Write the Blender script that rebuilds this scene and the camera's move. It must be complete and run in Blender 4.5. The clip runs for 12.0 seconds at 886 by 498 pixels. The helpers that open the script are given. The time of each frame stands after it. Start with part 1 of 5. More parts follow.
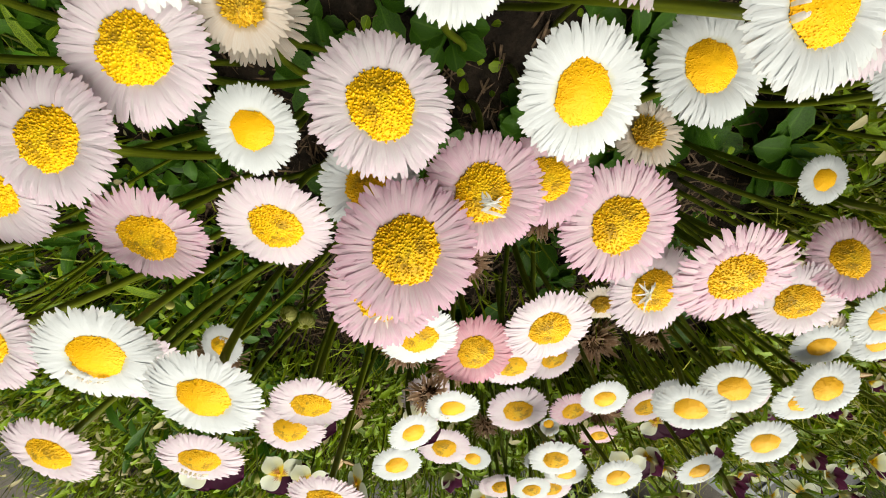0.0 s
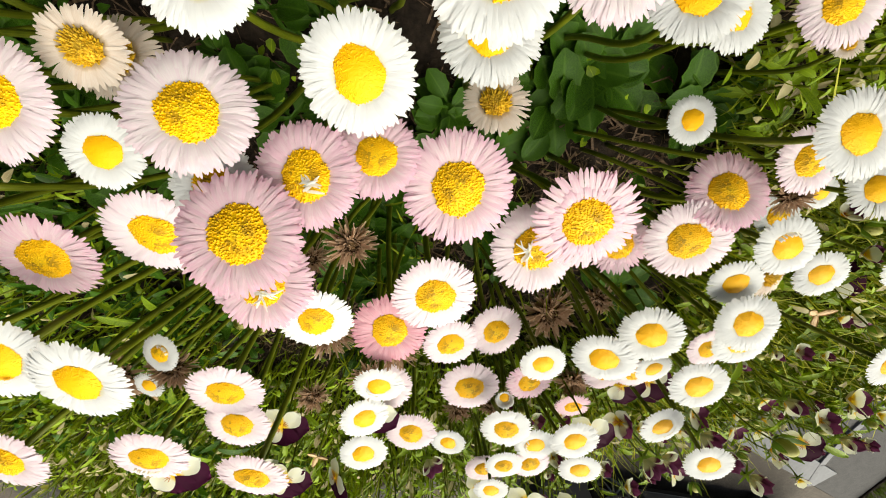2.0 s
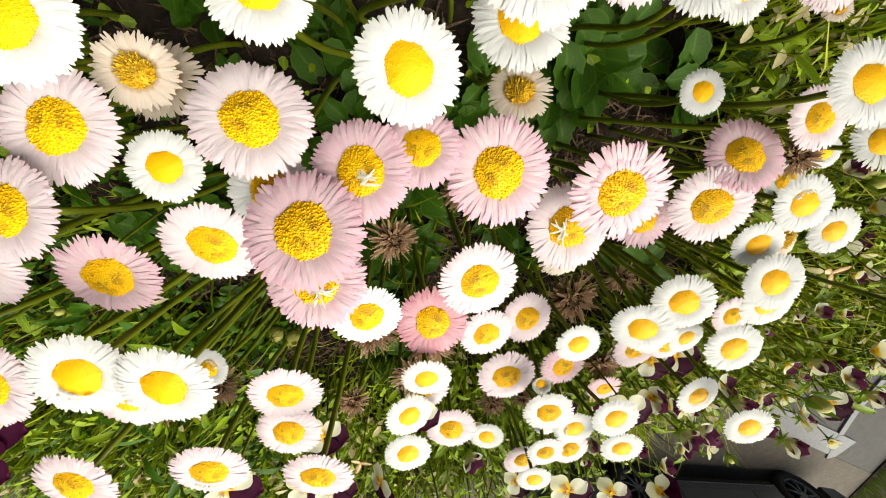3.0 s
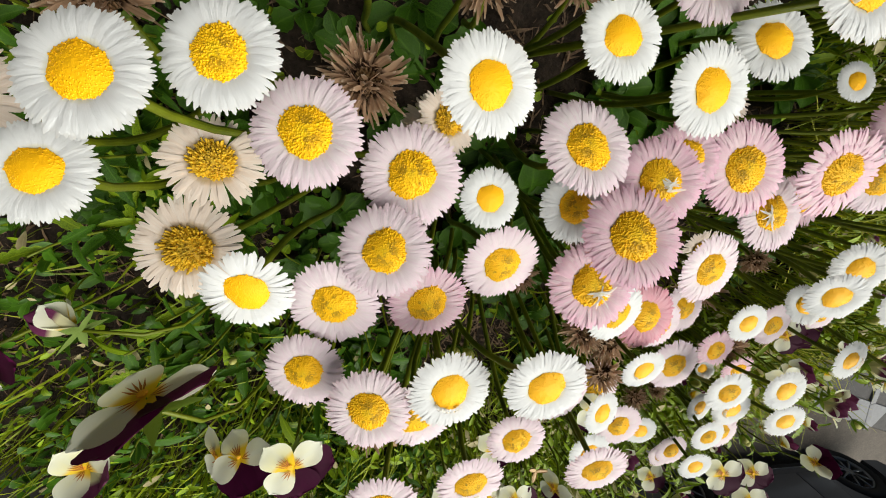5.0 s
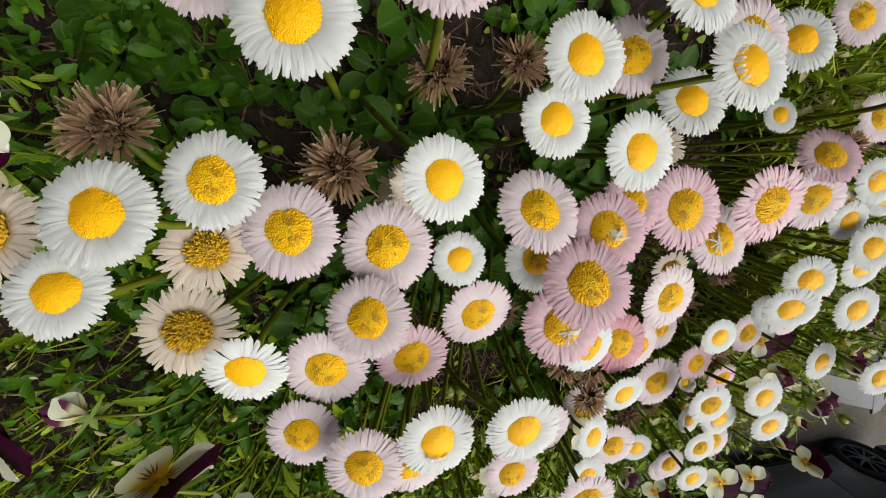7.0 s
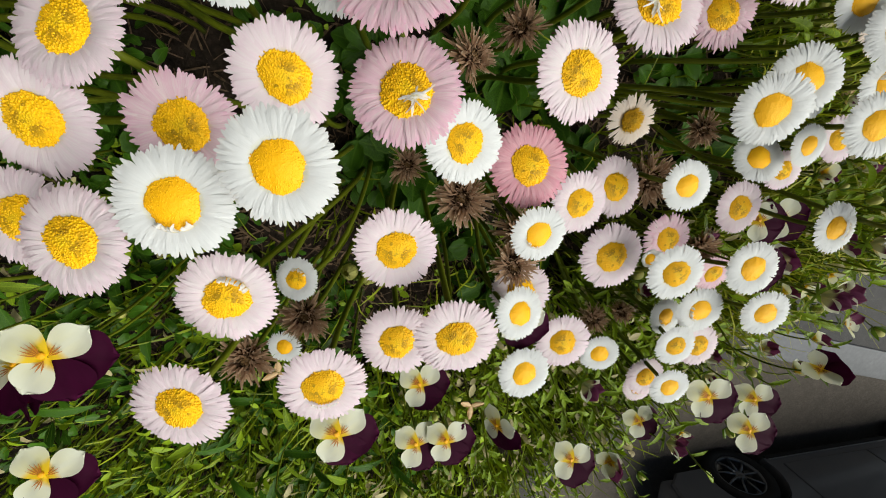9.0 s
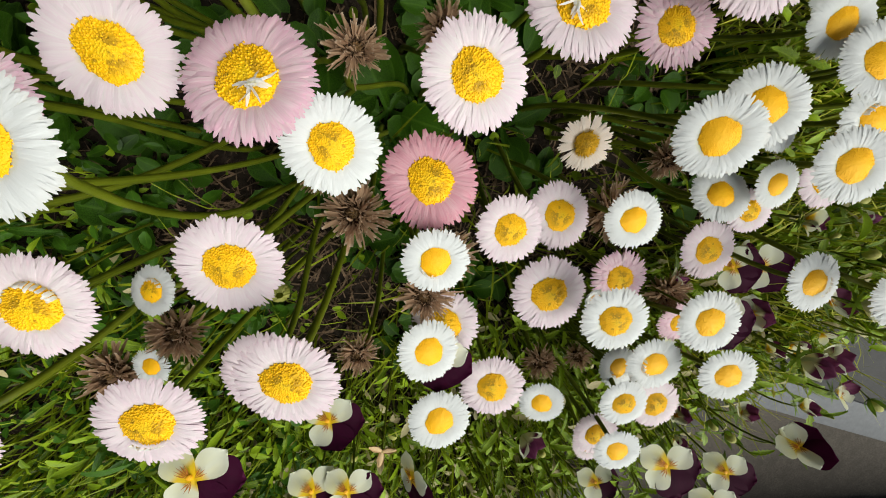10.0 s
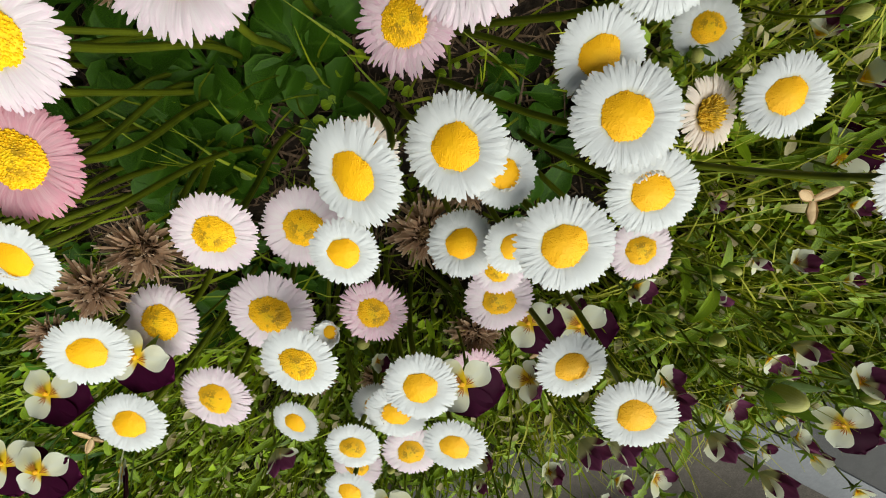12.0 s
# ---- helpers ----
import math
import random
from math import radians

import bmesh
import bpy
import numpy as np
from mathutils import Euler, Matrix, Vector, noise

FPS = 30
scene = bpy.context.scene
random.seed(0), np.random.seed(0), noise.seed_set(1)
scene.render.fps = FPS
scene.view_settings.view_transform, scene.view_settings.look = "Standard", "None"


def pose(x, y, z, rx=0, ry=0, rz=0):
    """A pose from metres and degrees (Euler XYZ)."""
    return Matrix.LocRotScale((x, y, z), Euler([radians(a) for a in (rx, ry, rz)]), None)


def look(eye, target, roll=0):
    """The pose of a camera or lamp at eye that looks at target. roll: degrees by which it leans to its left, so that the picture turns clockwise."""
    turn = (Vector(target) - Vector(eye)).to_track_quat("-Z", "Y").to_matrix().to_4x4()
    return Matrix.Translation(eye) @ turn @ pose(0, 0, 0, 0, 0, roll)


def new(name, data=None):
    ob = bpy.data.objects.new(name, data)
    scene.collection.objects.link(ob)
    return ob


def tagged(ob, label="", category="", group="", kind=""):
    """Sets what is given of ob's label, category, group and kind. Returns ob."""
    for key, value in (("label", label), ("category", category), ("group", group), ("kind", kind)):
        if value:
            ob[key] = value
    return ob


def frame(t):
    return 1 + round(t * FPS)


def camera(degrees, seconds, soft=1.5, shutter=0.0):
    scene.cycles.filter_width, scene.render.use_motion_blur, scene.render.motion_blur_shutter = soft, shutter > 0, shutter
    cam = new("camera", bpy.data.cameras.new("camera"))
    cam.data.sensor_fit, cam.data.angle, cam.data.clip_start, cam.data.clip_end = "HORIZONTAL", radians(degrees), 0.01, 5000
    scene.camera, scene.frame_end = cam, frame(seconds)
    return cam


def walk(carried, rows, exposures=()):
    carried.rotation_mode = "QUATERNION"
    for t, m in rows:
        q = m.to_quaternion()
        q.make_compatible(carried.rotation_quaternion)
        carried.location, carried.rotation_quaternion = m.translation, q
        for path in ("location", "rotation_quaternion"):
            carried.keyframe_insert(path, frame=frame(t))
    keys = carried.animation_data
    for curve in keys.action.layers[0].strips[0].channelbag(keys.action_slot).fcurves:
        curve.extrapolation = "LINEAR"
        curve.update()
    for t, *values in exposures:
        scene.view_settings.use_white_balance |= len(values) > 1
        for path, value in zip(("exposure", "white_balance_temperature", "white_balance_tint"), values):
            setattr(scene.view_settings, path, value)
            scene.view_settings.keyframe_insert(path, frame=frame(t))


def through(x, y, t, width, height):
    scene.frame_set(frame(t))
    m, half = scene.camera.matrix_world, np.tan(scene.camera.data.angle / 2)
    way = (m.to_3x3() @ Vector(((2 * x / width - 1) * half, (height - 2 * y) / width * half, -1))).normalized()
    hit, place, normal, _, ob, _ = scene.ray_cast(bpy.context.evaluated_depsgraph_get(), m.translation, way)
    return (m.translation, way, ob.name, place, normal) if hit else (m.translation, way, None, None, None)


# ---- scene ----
cam = camera(103.4, 12.0, soft=1.0)
# seconds, eye, turn in degrees
PATH = [
    (0.0, -0.00237, 0.00028, 0.29032, -27.903, -0.476, 0.086),
    (0.5, -0.00202, -0.01231, 0.29469, -26.936, -1.791, -3.287),
    (1.0, 0.02708, -0.01205, 0.29464, -25.933, -0.998, -5.414),
    (1.5, 0.04664, -0.00640, 0.29862, -26.523, -0.749, -6.547),
    (2.0, 0.06028, -0.00971, 0.30847, -26.772, -1.608, -8.297),
    (2.5, 0.05568, -0.01321, 0.31333, -25.981, -3.360, -10.615),
    (4.5, -0.05992, 0.01198, 0.32638, -22.466, -6.712, -18.757),
    (5.0, -0.08716, 0.02779, 0.32189, -21.052, -8.095, -19.637),
    (5.5, -0.09981, 0.04316, 0.33217, -19.971, -9.703, -20.830),
    (6.0, -0.08191, 0.05118, 0.33703, -18.056, -10.963, -21.237),
    (6.5, -0.07896, 0.05911, 0.33201, -16.982, -10.872, -22.668),
    (8.5, -0.03914, -0.06055, 0.33726, -18.197, -8.598, -26.808),
    (9.0, -0.03649, -0.08982, 0.32630, -18.160, -7.524, -27.205),
    (9.5, -0.02466, -0.10884, 0.31308, -15.530, -6.087, -25.950),
    (10.0, 0.01447, -0.12036, 0.30652, -15.382, -4.594, -23.204),
    (10.5, 0.07139, -0.12262, 0.30566, -15.962, -4.245, -20.366),
    (11.0, 0.13497, -0.11574, 0.29781, -17.231, -3.332, -18.187),
    (11.5, 0.17037, -0.12011, 0.28513, -18.186, -1.699, -16.848),
    (12.0, 0.16515, -0.15473, 0.27533, -20.092, 0.965, -12.857),
]
EXPOSURE = ((0.0, 0.35, 6760, 2), (0.5, 0.33, 6760, 2), (1.0, 0.17, 6760, 2), (1.5, 0.46, 6860, 2), (2.0, 0.55, 7010, 4), (2.5, 0.65, 7110, 5), (4.5, 0.47, 6710, 4), (5.0, 0.25, 6610, 5), (5.5, 0.1, 6560, 5), (6.5, -0.04, 6560, 5), (8.5, -0.01, 6510, 4), (12.0, 0.06, 6410, 1))
walk(cam, [(t, pose(x, y, z, rx, ry, rz)) for t, x, y, z, rx, ry, rz in PATH], EXPOSURE)

# ---------------------------------------------------------------- light
world = bpy.data.worlds.new("sky")
scene.world = world
world.use_nodes = True
wn, wl = world.node_tree.nodes, world.node_tree.links
SUN_UP, SUN_TURN = 48.0, 150.0
sky = wn.new("ShaderNodeTexSky")
sky.sky_type, sky.sun_disc = "NISHITA", False
sky.sun_elevation, sky.sun_rotation = radians(SUN_UP), radians(SUN_TURN)
sky.air_density, sky.dust_density, sky.ozone_density = 1.0, 2.5, 1.0
wl.new(sky.outputs[0], wn["Background"].inputs[0])
wn["Background"].inputs[1].default_value = 0.035
sun = new("sun", bpy.data.lights.new("sun", "SUN"))
sun.data.energy, sun.data.angle, sun.data.color = 5.0, radians(66), (1.0, 0.965, 0.90)
a, b = radians(SUN_UP), radians(SUN_TURN)
sun.matrix_world = look((math.sin(b) * math.cos(a), math.cos(b) * math.cos(a), math.sin(a)), (0, 0, 0))


# ---------------------------------------------------------------- materials
class Mat:
    """A node material with a few short cuts."""

    def __init__(self, name, rough=0.6, spec=0.4, metal=0.0):
        self.m = bpy.data.materials.new(name)
        self.m.use_nodes = True
        self.n, self.l = self.m.node_tree.nodes, self.m.node_tree.links
        self.b = self.n["Principled BSDF"]
        self.b.inputs["Roughness"].default_value = rough
        self.b.inputs["Specular IOR Level"].default_value = spec
        self.b.inputs["Metallic"].default_value = metal

    def node(self, kind, **sets):
        nd = self.n.new("ShaderNode" + kind)
        for k, v in sets.items():
            nd.inputs[k.replace("_", " ")].default_value = v
        return nd

    def noise(self, scale, detail=3.0, rough=0.6, stretch=None):
        nd = self.node("TexNoise", Scale=scale, Detail=detail, Roughness=rough)
        co = self.n.new("ShaderNodeTexCoord")
        if stretch:
            mp = self.node("Mapping", Scale=stretch)
            self.l.new(co.outputs["Object"], mp.inputs["Vector"])
            self.l.new(mp.outputs[0], nd.inputs["Vector"])
        else:
            self.l.new(co.outputs["Object"], nd.inputs["Vector"])
        return nd.outputs["Fac"]

    def ramp(self, fac, *stops):
        nd = self.n.new("ShaderNodeValToRGB")
        cr = nd.color_ramp
        first, last = cr.elements[0], cr.elements[1]
        first.position, first.color = stops[0][0], (*stops[0][1], 1)
        last.position, last.color = stops[-1][0], (*stops[-1][1], 1)
        for p, c in stops[1:-1]:
            cr.elements.new(p).color = (*c, 1)
        self.l.new(fac, nd.inputs[0])
        return nd.outputs[0]

    def mix(self, fac, c1, c2, how="MIX"):
        nd = self.n.new("ShaderNodeMix")
        nd.data_type, nd.blend_type = "RGBA", how
        for sock, v in ((nd.inputs[0], fac), (nd.inputs[6], c1), (nd.inputs[7], c2)):
            if isinstance(v, (int, float)):
                sock.default_value = v
            elif isinstance(v, tuple):
                sock.default_value = (*v, 1)
            else:
                self.l.new(v, sock)
        return nd.outputs[2]

    def colour(self, out):
        self.l.new(out, self.b.inputs["Base Color"])
        self.col = out

    def bump(self, fac, strength=0.3, dist=0.001):
        nd = self.node("Bump", Strength=strength, Distance=dist)
        self.l.new(fac, nd.inputs["Height"])
        self.l.new(nd.outputs[0], self.b.inputs["Normal"])

    def thin(self, amount, tint=(1, 1, 1)):
        """Lets light through, as petals and leaves do."""
        tr = self.n.new("ShaderNodeBsdfTranslucent")
        self.l.new(self.mix(1.0, self.col, tint, "MULTIPLY"), tr.inputs[0])
        mx = self.n.new("ShaderNodeMixShader")
        mx.inputs[0].default_value = amount
        out = self.n["Material Output"]
        self.l.new(self.b.outputs[0], mx.inputs[1])
        self.l.new(tr.outputs[0], mx.inputs[2])
        self.l.new(mx.outputs[0], out.inputs[0])

    def uv(self):
        sp = self.n.new("ShaderNodeSeparateXYZ")
        u = self.n.new("ShaderNodeUVMap")
        self.l.new(u.outputs[0], sp.inputs[0])
        return sp.outputs[0], sp.outputs[1]

    def island(self):
        return self.n.new("ShaderNodeNewGeometry").outputs["Random Per Island"]

    def random(self):
        return self.n.new("ShaderNodeObjectInfo").outputs["Random"]


def petal_material(name, root, middle, tip, streak, rough=0.55, flare=0.10, pale=None, through=0.50, spec=0.12):
    """Along each petal: root, pale zone, middle and tip colours, fine fibres; a tint that differs from petal to petal and from flower to flower."""
    m = Mat(name, rough, spec)
    u, v = m.uv()
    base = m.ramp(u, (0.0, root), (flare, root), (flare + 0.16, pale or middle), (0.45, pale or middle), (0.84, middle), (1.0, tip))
    one = m.island()
    cb = m.n.new("ShaderNodeCombineXYZ")
    for k, (sock, gain) in enumerate(((v, 6.0), (u, 0.9), (one, 61.0))):
        mul = m.n.new("ShaderNodeMath")
        mul.operation = "MULTIPLY"
        m.l.new(sock, mul.inputs[0])
        mul.inputs[1].default_value = gain
        m.l.new(mul.outputs[0], cb.inputs[k])
    fibre = m.node("TexNoise", Scale=1.0, Detail=2.0, Roughness=0.6)
    m.l.new(cb.outputs[0], fibre.inputs["Vector"])
    base = m.mix(m.ramp(fibre.outputs["Fac"], (0.38, (0, 0, 0)), (0.68, (0.7, 0.7, 0.7))), base, streak)
    base = m.mix(m.ramp(one, (0.0, (0, 0, 0)), (1.0, (0.5, 0.5, 0.5))), base, streak)
    base = m.mix(m.ramp(m.random(), (0.0, (0, 0, 0)), (1.0, (0.25, 0.25, 0.25))), base, streak)
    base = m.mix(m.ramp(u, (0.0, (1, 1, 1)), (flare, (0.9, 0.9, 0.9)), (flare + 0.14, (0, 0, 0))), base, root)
    m.colour(base)
    m.bump(fibre.outputs["Fac"], 0.22, 0.0003)
    m.thin(through)
    return m.m


PETALS = {
    "white": petal_material("petal white", (0.78, 0.75, 0.55), (0.86, 0.87, 0.88), (0.86, 0.87, 0.89), (0.81, 0.82, 0.83), 0.55, 0.05, None, 0.42),
    "pale": petal_material("petal pale pink", (0.78, 0.75, 0.54), (0.88, 0.77, 0.83), (0.84, 0.56, 0.71), (0.85, 0.71, 0.79), 0.55, 0.05, (0.89, 0.86, 0.86), 0.42),
    "pink": petal_material("petal pink", (0.78, 0.68, 0.50), (0.87, 0.62, 0.74), (0.80, 0.40, 0.58), (0.82, 0.54, 0.67), 0.55, 0.05, (0.89, 0.81, 0.81), 0.42),
    "rose": petal_material("petal rose", (0.76, 0.58, 0.52), (0.82, 0.43, 0.52), (0.68, 0.22, 0.34), (0.72, 0.33, 0.43), 0.55, 0.05, (0.85, 0.62, 0.65), 0.42),
    "fading": petal_material("petal fading", (0.55, 0.42, 0.24), (0.88, 0.81, 0.75), (0.82, 0.70, 0.60), (0.80, 0.66, 0.55), 0.7, 0.10, None, 0.25),
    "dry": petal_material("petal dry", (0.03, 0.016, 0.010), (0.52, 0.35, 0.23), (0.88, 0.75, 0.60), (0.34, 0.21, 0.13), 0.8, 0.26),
}


def disc_material(name, light, dark, core, gaps=0.0):
    m = Mat(name, 0.6, 0.3)
    u, v = m.uv()
    base = m.ramp(u, (0.0, core), (0.45, light), (1.0, light))
    base = m.mix(m.ramp(m.island(), (0.0, (0.65, 0.65, 0.65)), (0.45, (0, 0, 0))), base, dark)
    # gaps: strength of dark brown on some florets, in patches, mostly towards the middle
    if gaps:
        middle = m.ramp(u, (0.45, (1, 1, 1)), (0.85, (0.05, 0.05, 0.05)))
        dark_patches = m.mix(1.0, middle, m.ramp(m.noise(4.5, 2), (0.50, (0, 0, 0)), (0.58, (1, 1, 1))), "MULTIPLY")
        some = m.ramp(m.island(), (0.28, (0, 0, 0)), (0.48, (gaps, gaps, gaps)))
        base = m.mix(m.mix(1.0, dark_patches, some, "MULTIPLY"), base, (0.13, 0.065, 0.005))
    m.colour(base)
    m.bump(m.noise(9, 2), 0.1, 0.02)
    return m.m


DISC = disc_material("disc yellow", (0.91, 0.47, 0.003), (0.87, 0.42, 0.003), (0.87, 0.46, 0.004))
DISC_RIPE = disc_material("disc golden", (0.86, 0.50, 0.004), (0.78, 0.43, 0.003), (0.74, 0.49, 0.006), 0.60)
DISC_OLD = disc_material("disc ripe", (0.70, 0.43, 0.02), (0.34, 0.19, 0.015), (0.50, 0.34, 0.03), 0.6)
DISC_DEAD = disc_material("disc dead", (0.11, 0.060, 0.026), (0.045, 0.025, 0.014), (0.16, 0.09, 0.03))


def leafy(name, dark, light, vein, rough=0.42, through=0.25, scale=90, deep=0.8, spec=0.30):
    m = Mat(name, rough, spec)
    u, v = m.uv()
    base = m.ramp(m.noise(scale, 4), (0.32, dark), (0.68, light))
    base = m.mix(m.ramp(m.random(), (0.0, (0, 0, 0)), (1.0, (0.7, 0.7, 0.7))), base, light)
    base = m.mix(m.ramp(m.island(), (0.0, (0, 0, 0)), (0.45, (0.1, 0.1, 0.1)), (1.0, (deep, deep, deep))), base, dark)
    rib = m.ramp(v, (0.0, (0.6, 0.6, 0.6)), (0.07, (0, 0, 0)), (0.44, (0, 0, 0)), (0.5, (0.6, 0.6, 0.6)), (0.56, (0, 0, 0)), (0.93, (0, 0, 0)), (1.0, (0.6, 0.6, 0.6)))
    base = m.mix(rib, base, vein)
    m.colour(base)
    m.bump(m.noise(420, 3), 0.35, 0.0006)
    m.thin(through, (1.1, 1.2, 0.35))
    return m.m


LEAF = leafy("daisy leaf", (0.008, 0.024, 0.002), (0.066, 0.165, 0.011), (0.09, 0.18, 0.018), 0.34, 0.16, 60, 0.75, 0.16)
VIOLA_LEAF = leafy("viola leaf", (0.024, 0.056, 0.003), (0.29, 0.42, 0.016), (0.34, 0.44, 0.025), 0.42, 0.20, 70, 0.86, 0.20)
STEM = leafy("daisy stem", (0.030, 0.050, 0.003), (0.18, 0.21, 0.010), (0.18, 0.21, 0.012), 0.45, 0.08, 60)
SEPAL = leafy("green bract", (0.07, 0.13, 0.02), (0.17, 0.25, 0.04), (0.17, 0.24, 0.06), 0.5, 0.2, 120)
BLADE = leafy("grass blade", (0.015, 0.040, 0.002), (0.36, 0.43, 0.018), (0.37, 0.44, 0.03), 0.42, 0.18, 40, 0.88, 0.20)
POD = leafy("pale green pod", (0.24, 0.26, 0.04), (0.55, 0.52, 0.16), (0.52, 0.50, 0.20), 0.5, 0.2, 160)


def plain(name, c1, c2, rough, scale, bump=0.3, dist=0.001, spec=0.4, metal=0.0, through=0.0):
    m = Mat(name, rough, spec, metal)
    base = m.ramp(m.noise(scale, 5), (0.3, c1), (0.7, c2))
    big = m.noise(scale * 0.13, 3)
    base = m.mix(m.ramp(big, (0.35, (0.5, 0.5, 0.5)), (0.65, (0, 0, 0))), base, c1)
    m.colour(base)
    m.bump(m.noise(scale * 3, 4), bump, dist)
    if through:
        m.thin(through)
    return m.m


SOIL = plain("dark potting soil", (0.010, 0.007, 0.005), (0.045, 0.032, 0.022), 0.95, 130, 0.8, 0.004, 0.2)
STRAW_GREEN = leafy("yellow-green stalk", (0.10, 0.14, 0.01), (0.52, 0.50, 0.06), (0.5, 0.5, 0.08), 0.5, 0.2, 50, 0.8, 0.15)
STRAW = plain("dry straw", (0.03, 0.017, 0.010), (0.27, 0.17, 0.095), 0.8, 300, 0.3, 0.0005)
CREAM = petal_material("viola cream", (0.88, 0.58, 0.012), (0.82, 0.83, 0.70), (0.83, 0.84, 0.76), (0.77, 0.78, 0.64), 0.5, 0.13, (0.82, 0.80, 0.56), 0.34)
CREAM_LIP = petal_material("viola cream lip", (0.90, 0.62, 0.012), (0.82, 0.82, 0.66), (0.83, 0.84, 0.74), (0.78, 0.78, 0.60), 0.5, 0.27, (0.84, 0.78, 0.36), 0.34)
PURPLE = petal_material("viola purple", (0.03, 0.002, 0.014), (0.040, 0.002, 0.020), (0.085, 0.006, 0.045), (0.026, 0.0015, 0.013), 0.6, 0.10, None, 0.22, 0.06)
PURPLE_BACK = petal_material("viola faded purple", (0.55, 0.53, 0.32), (0.085, 0.010, 0.050), (0.055, 0.006, 0.033), (0.15, 0.04, 0.09), 0.6, 0.38, None, 0.25, 0.10)
THROAT = plain("viola throat", (0.84, 0.36, 0.004), (0.88, 0.46, 0.010), 0.6, 500)
WHISKER = plain("viola whisker", (0.26, 0.07, 0.003), (0.60, 0.22, 0.006), 0.7, 500)
DRY_LEAF = leafy("withered leaf", (0.16, 0.10, 0.045), (0.60, 0.54, 0.30), (0.55, 0.50, 0.30), 0.6, 0.25, 80, 0.5)
CAPSULE = plain("dry seed capsule", (0.45, 0.30, 0.15), (0.66, 0.48, 0.28), 0.6, 260)
CONCRETE = plain("speckled concrete", (0.060, 0.050, 0.041), (0.135, 0.112, 0.092), 0.9, 60, 0.8, 0.004)
ASPHALT = plain("worn asphalt", (0.045, 0.043, 0.044), (0.095, 0.092, 0.092), 0.9, 90, 0.8, 0.004)
PALE_STONE = plain("pale grey paving stone", (0.13, 0.135, 0.15), (0.18, 0.185, 0.20), 0.7, 25, 0.3, 0.002)
LAWN = leafy("lawn", (0.030, 0.060, 0.006), (0.16, 0.22, 0.025), (0.18, 0.22, 0.03), 0.5, 0.15, 30, 0.7)
CAR_PAINT = plain("dark grey car paint", (0.10, 0.105, 0.115), (0.115, 0.12, 0.13), 0.16, 3, 0.02, 0.0005, 0.5)
RUBBER = plain("tyre rubber", (0.006, 0.006, 0.006), (0.014, 0.014, 0.014), 0.75, 60, 0.4, 0.001)
ALLOY = plain("grey alloy", (0.16, 0.17, 0.18), (0.24, 0.25, 0.26), 0.35, 60, 0.05, 0.0005, 0.5, 0.8)
CAR_GLASS = plain("dark window glass", (0.008, 0.009, 0.010), (0.012, 0.013, 0.014), 0.06, 5, 0.0, 0.0005, 0.5)
LAMP_GLASS = plain("clear lamp glass", (0.55, 0.60, 0.66), (0.70, 0.74, 0.78), 0.12, 20, 0.05, 0.0005, 0.5)
# kept very dark so the added unseen walls bounce little light onto the bed
WALL = plain("dark low-bounce plaster", (0.035, 0.032, 0.030), (0.065, 0.060, 0.055), 0.9, 40, 0.4, 0.002)
DANDELION = plain("yellow blossom", (0.75, 0.48, 0.004), (0.85, 0.58, 0.006), 0.7, 300)


# ---------------------------------------------------------------- mesh helpers
def mesh_of(name, verts, faces, uvs=None, mat=None, smooth=True):
    me = bpy.data.meshes.new(name)
    me.from_pydata([tuple(v) for v in verts], [], faces)
    if uvs is not None:
        layer = me.uv_layers.new(name="UVMap")
        idx = np.zeros(len(me.loops), dtype=np.int32)
        me.loops.foreach_get("vertex_index", idx)
        layer.data.foreach_set("uv", np.asarray(uvs, dtype=np.float32)[idx].ravel())
    if smooth:
        me.polygons.foreach_set("use_smooth", [True] * len(me.polygons))
    if mat:
        me.materials.append(mat)
    me.update()
    return me


def part(name, me, parent, label="", m=None):
    ob = new(name, me)
    ob.parent = parent
    if m is not None:
        ob.matrix_basis = m
    if label:
        tagged(ob, label)
    return ob


def frame_to(n, spin=0.0):
    """A turn that carries z to n, after a spin about z."""
    n = Vector(n).normalized()
    return n.to_track_quat("Z", "Y").to_matrix().to_4x4() @ Matrix.Rotation(spin, 4, "Z")


def strip(pts, widths, side, up, cup=0.0, closed_tip=True):
    """Vertices, faces and uvs of a ribbon with three rows across."""
    vs, uv, fs = [], [], []
    n = len(pts)
    for i, (p, w) in enumerate(zip(pts, widths)):
        u = i / (n - 1)
        vs += [p - side * w + up * cup * w, p, p + side * w + up * cup * w]
        uv += [(u, 0.0), (u, 0.5), (u, 1.0)]
    for i in range(n - 1):
        a0 = 3 * i
        fs += [(a0, a0 + 1, a0 + 4, a0 + 3), (a0 + 1, a0 + 2, a0 + 5, a0 + 4)]
    return vs, fs, uv


def join(pieces):
    V, F, U = [], [], []
    for vs, fs, uv in pieces:
        o = len(V)
        V += vs
        F += [tuple(i + o for i in f) for f in fs]
        U += uv
    return V, F, U


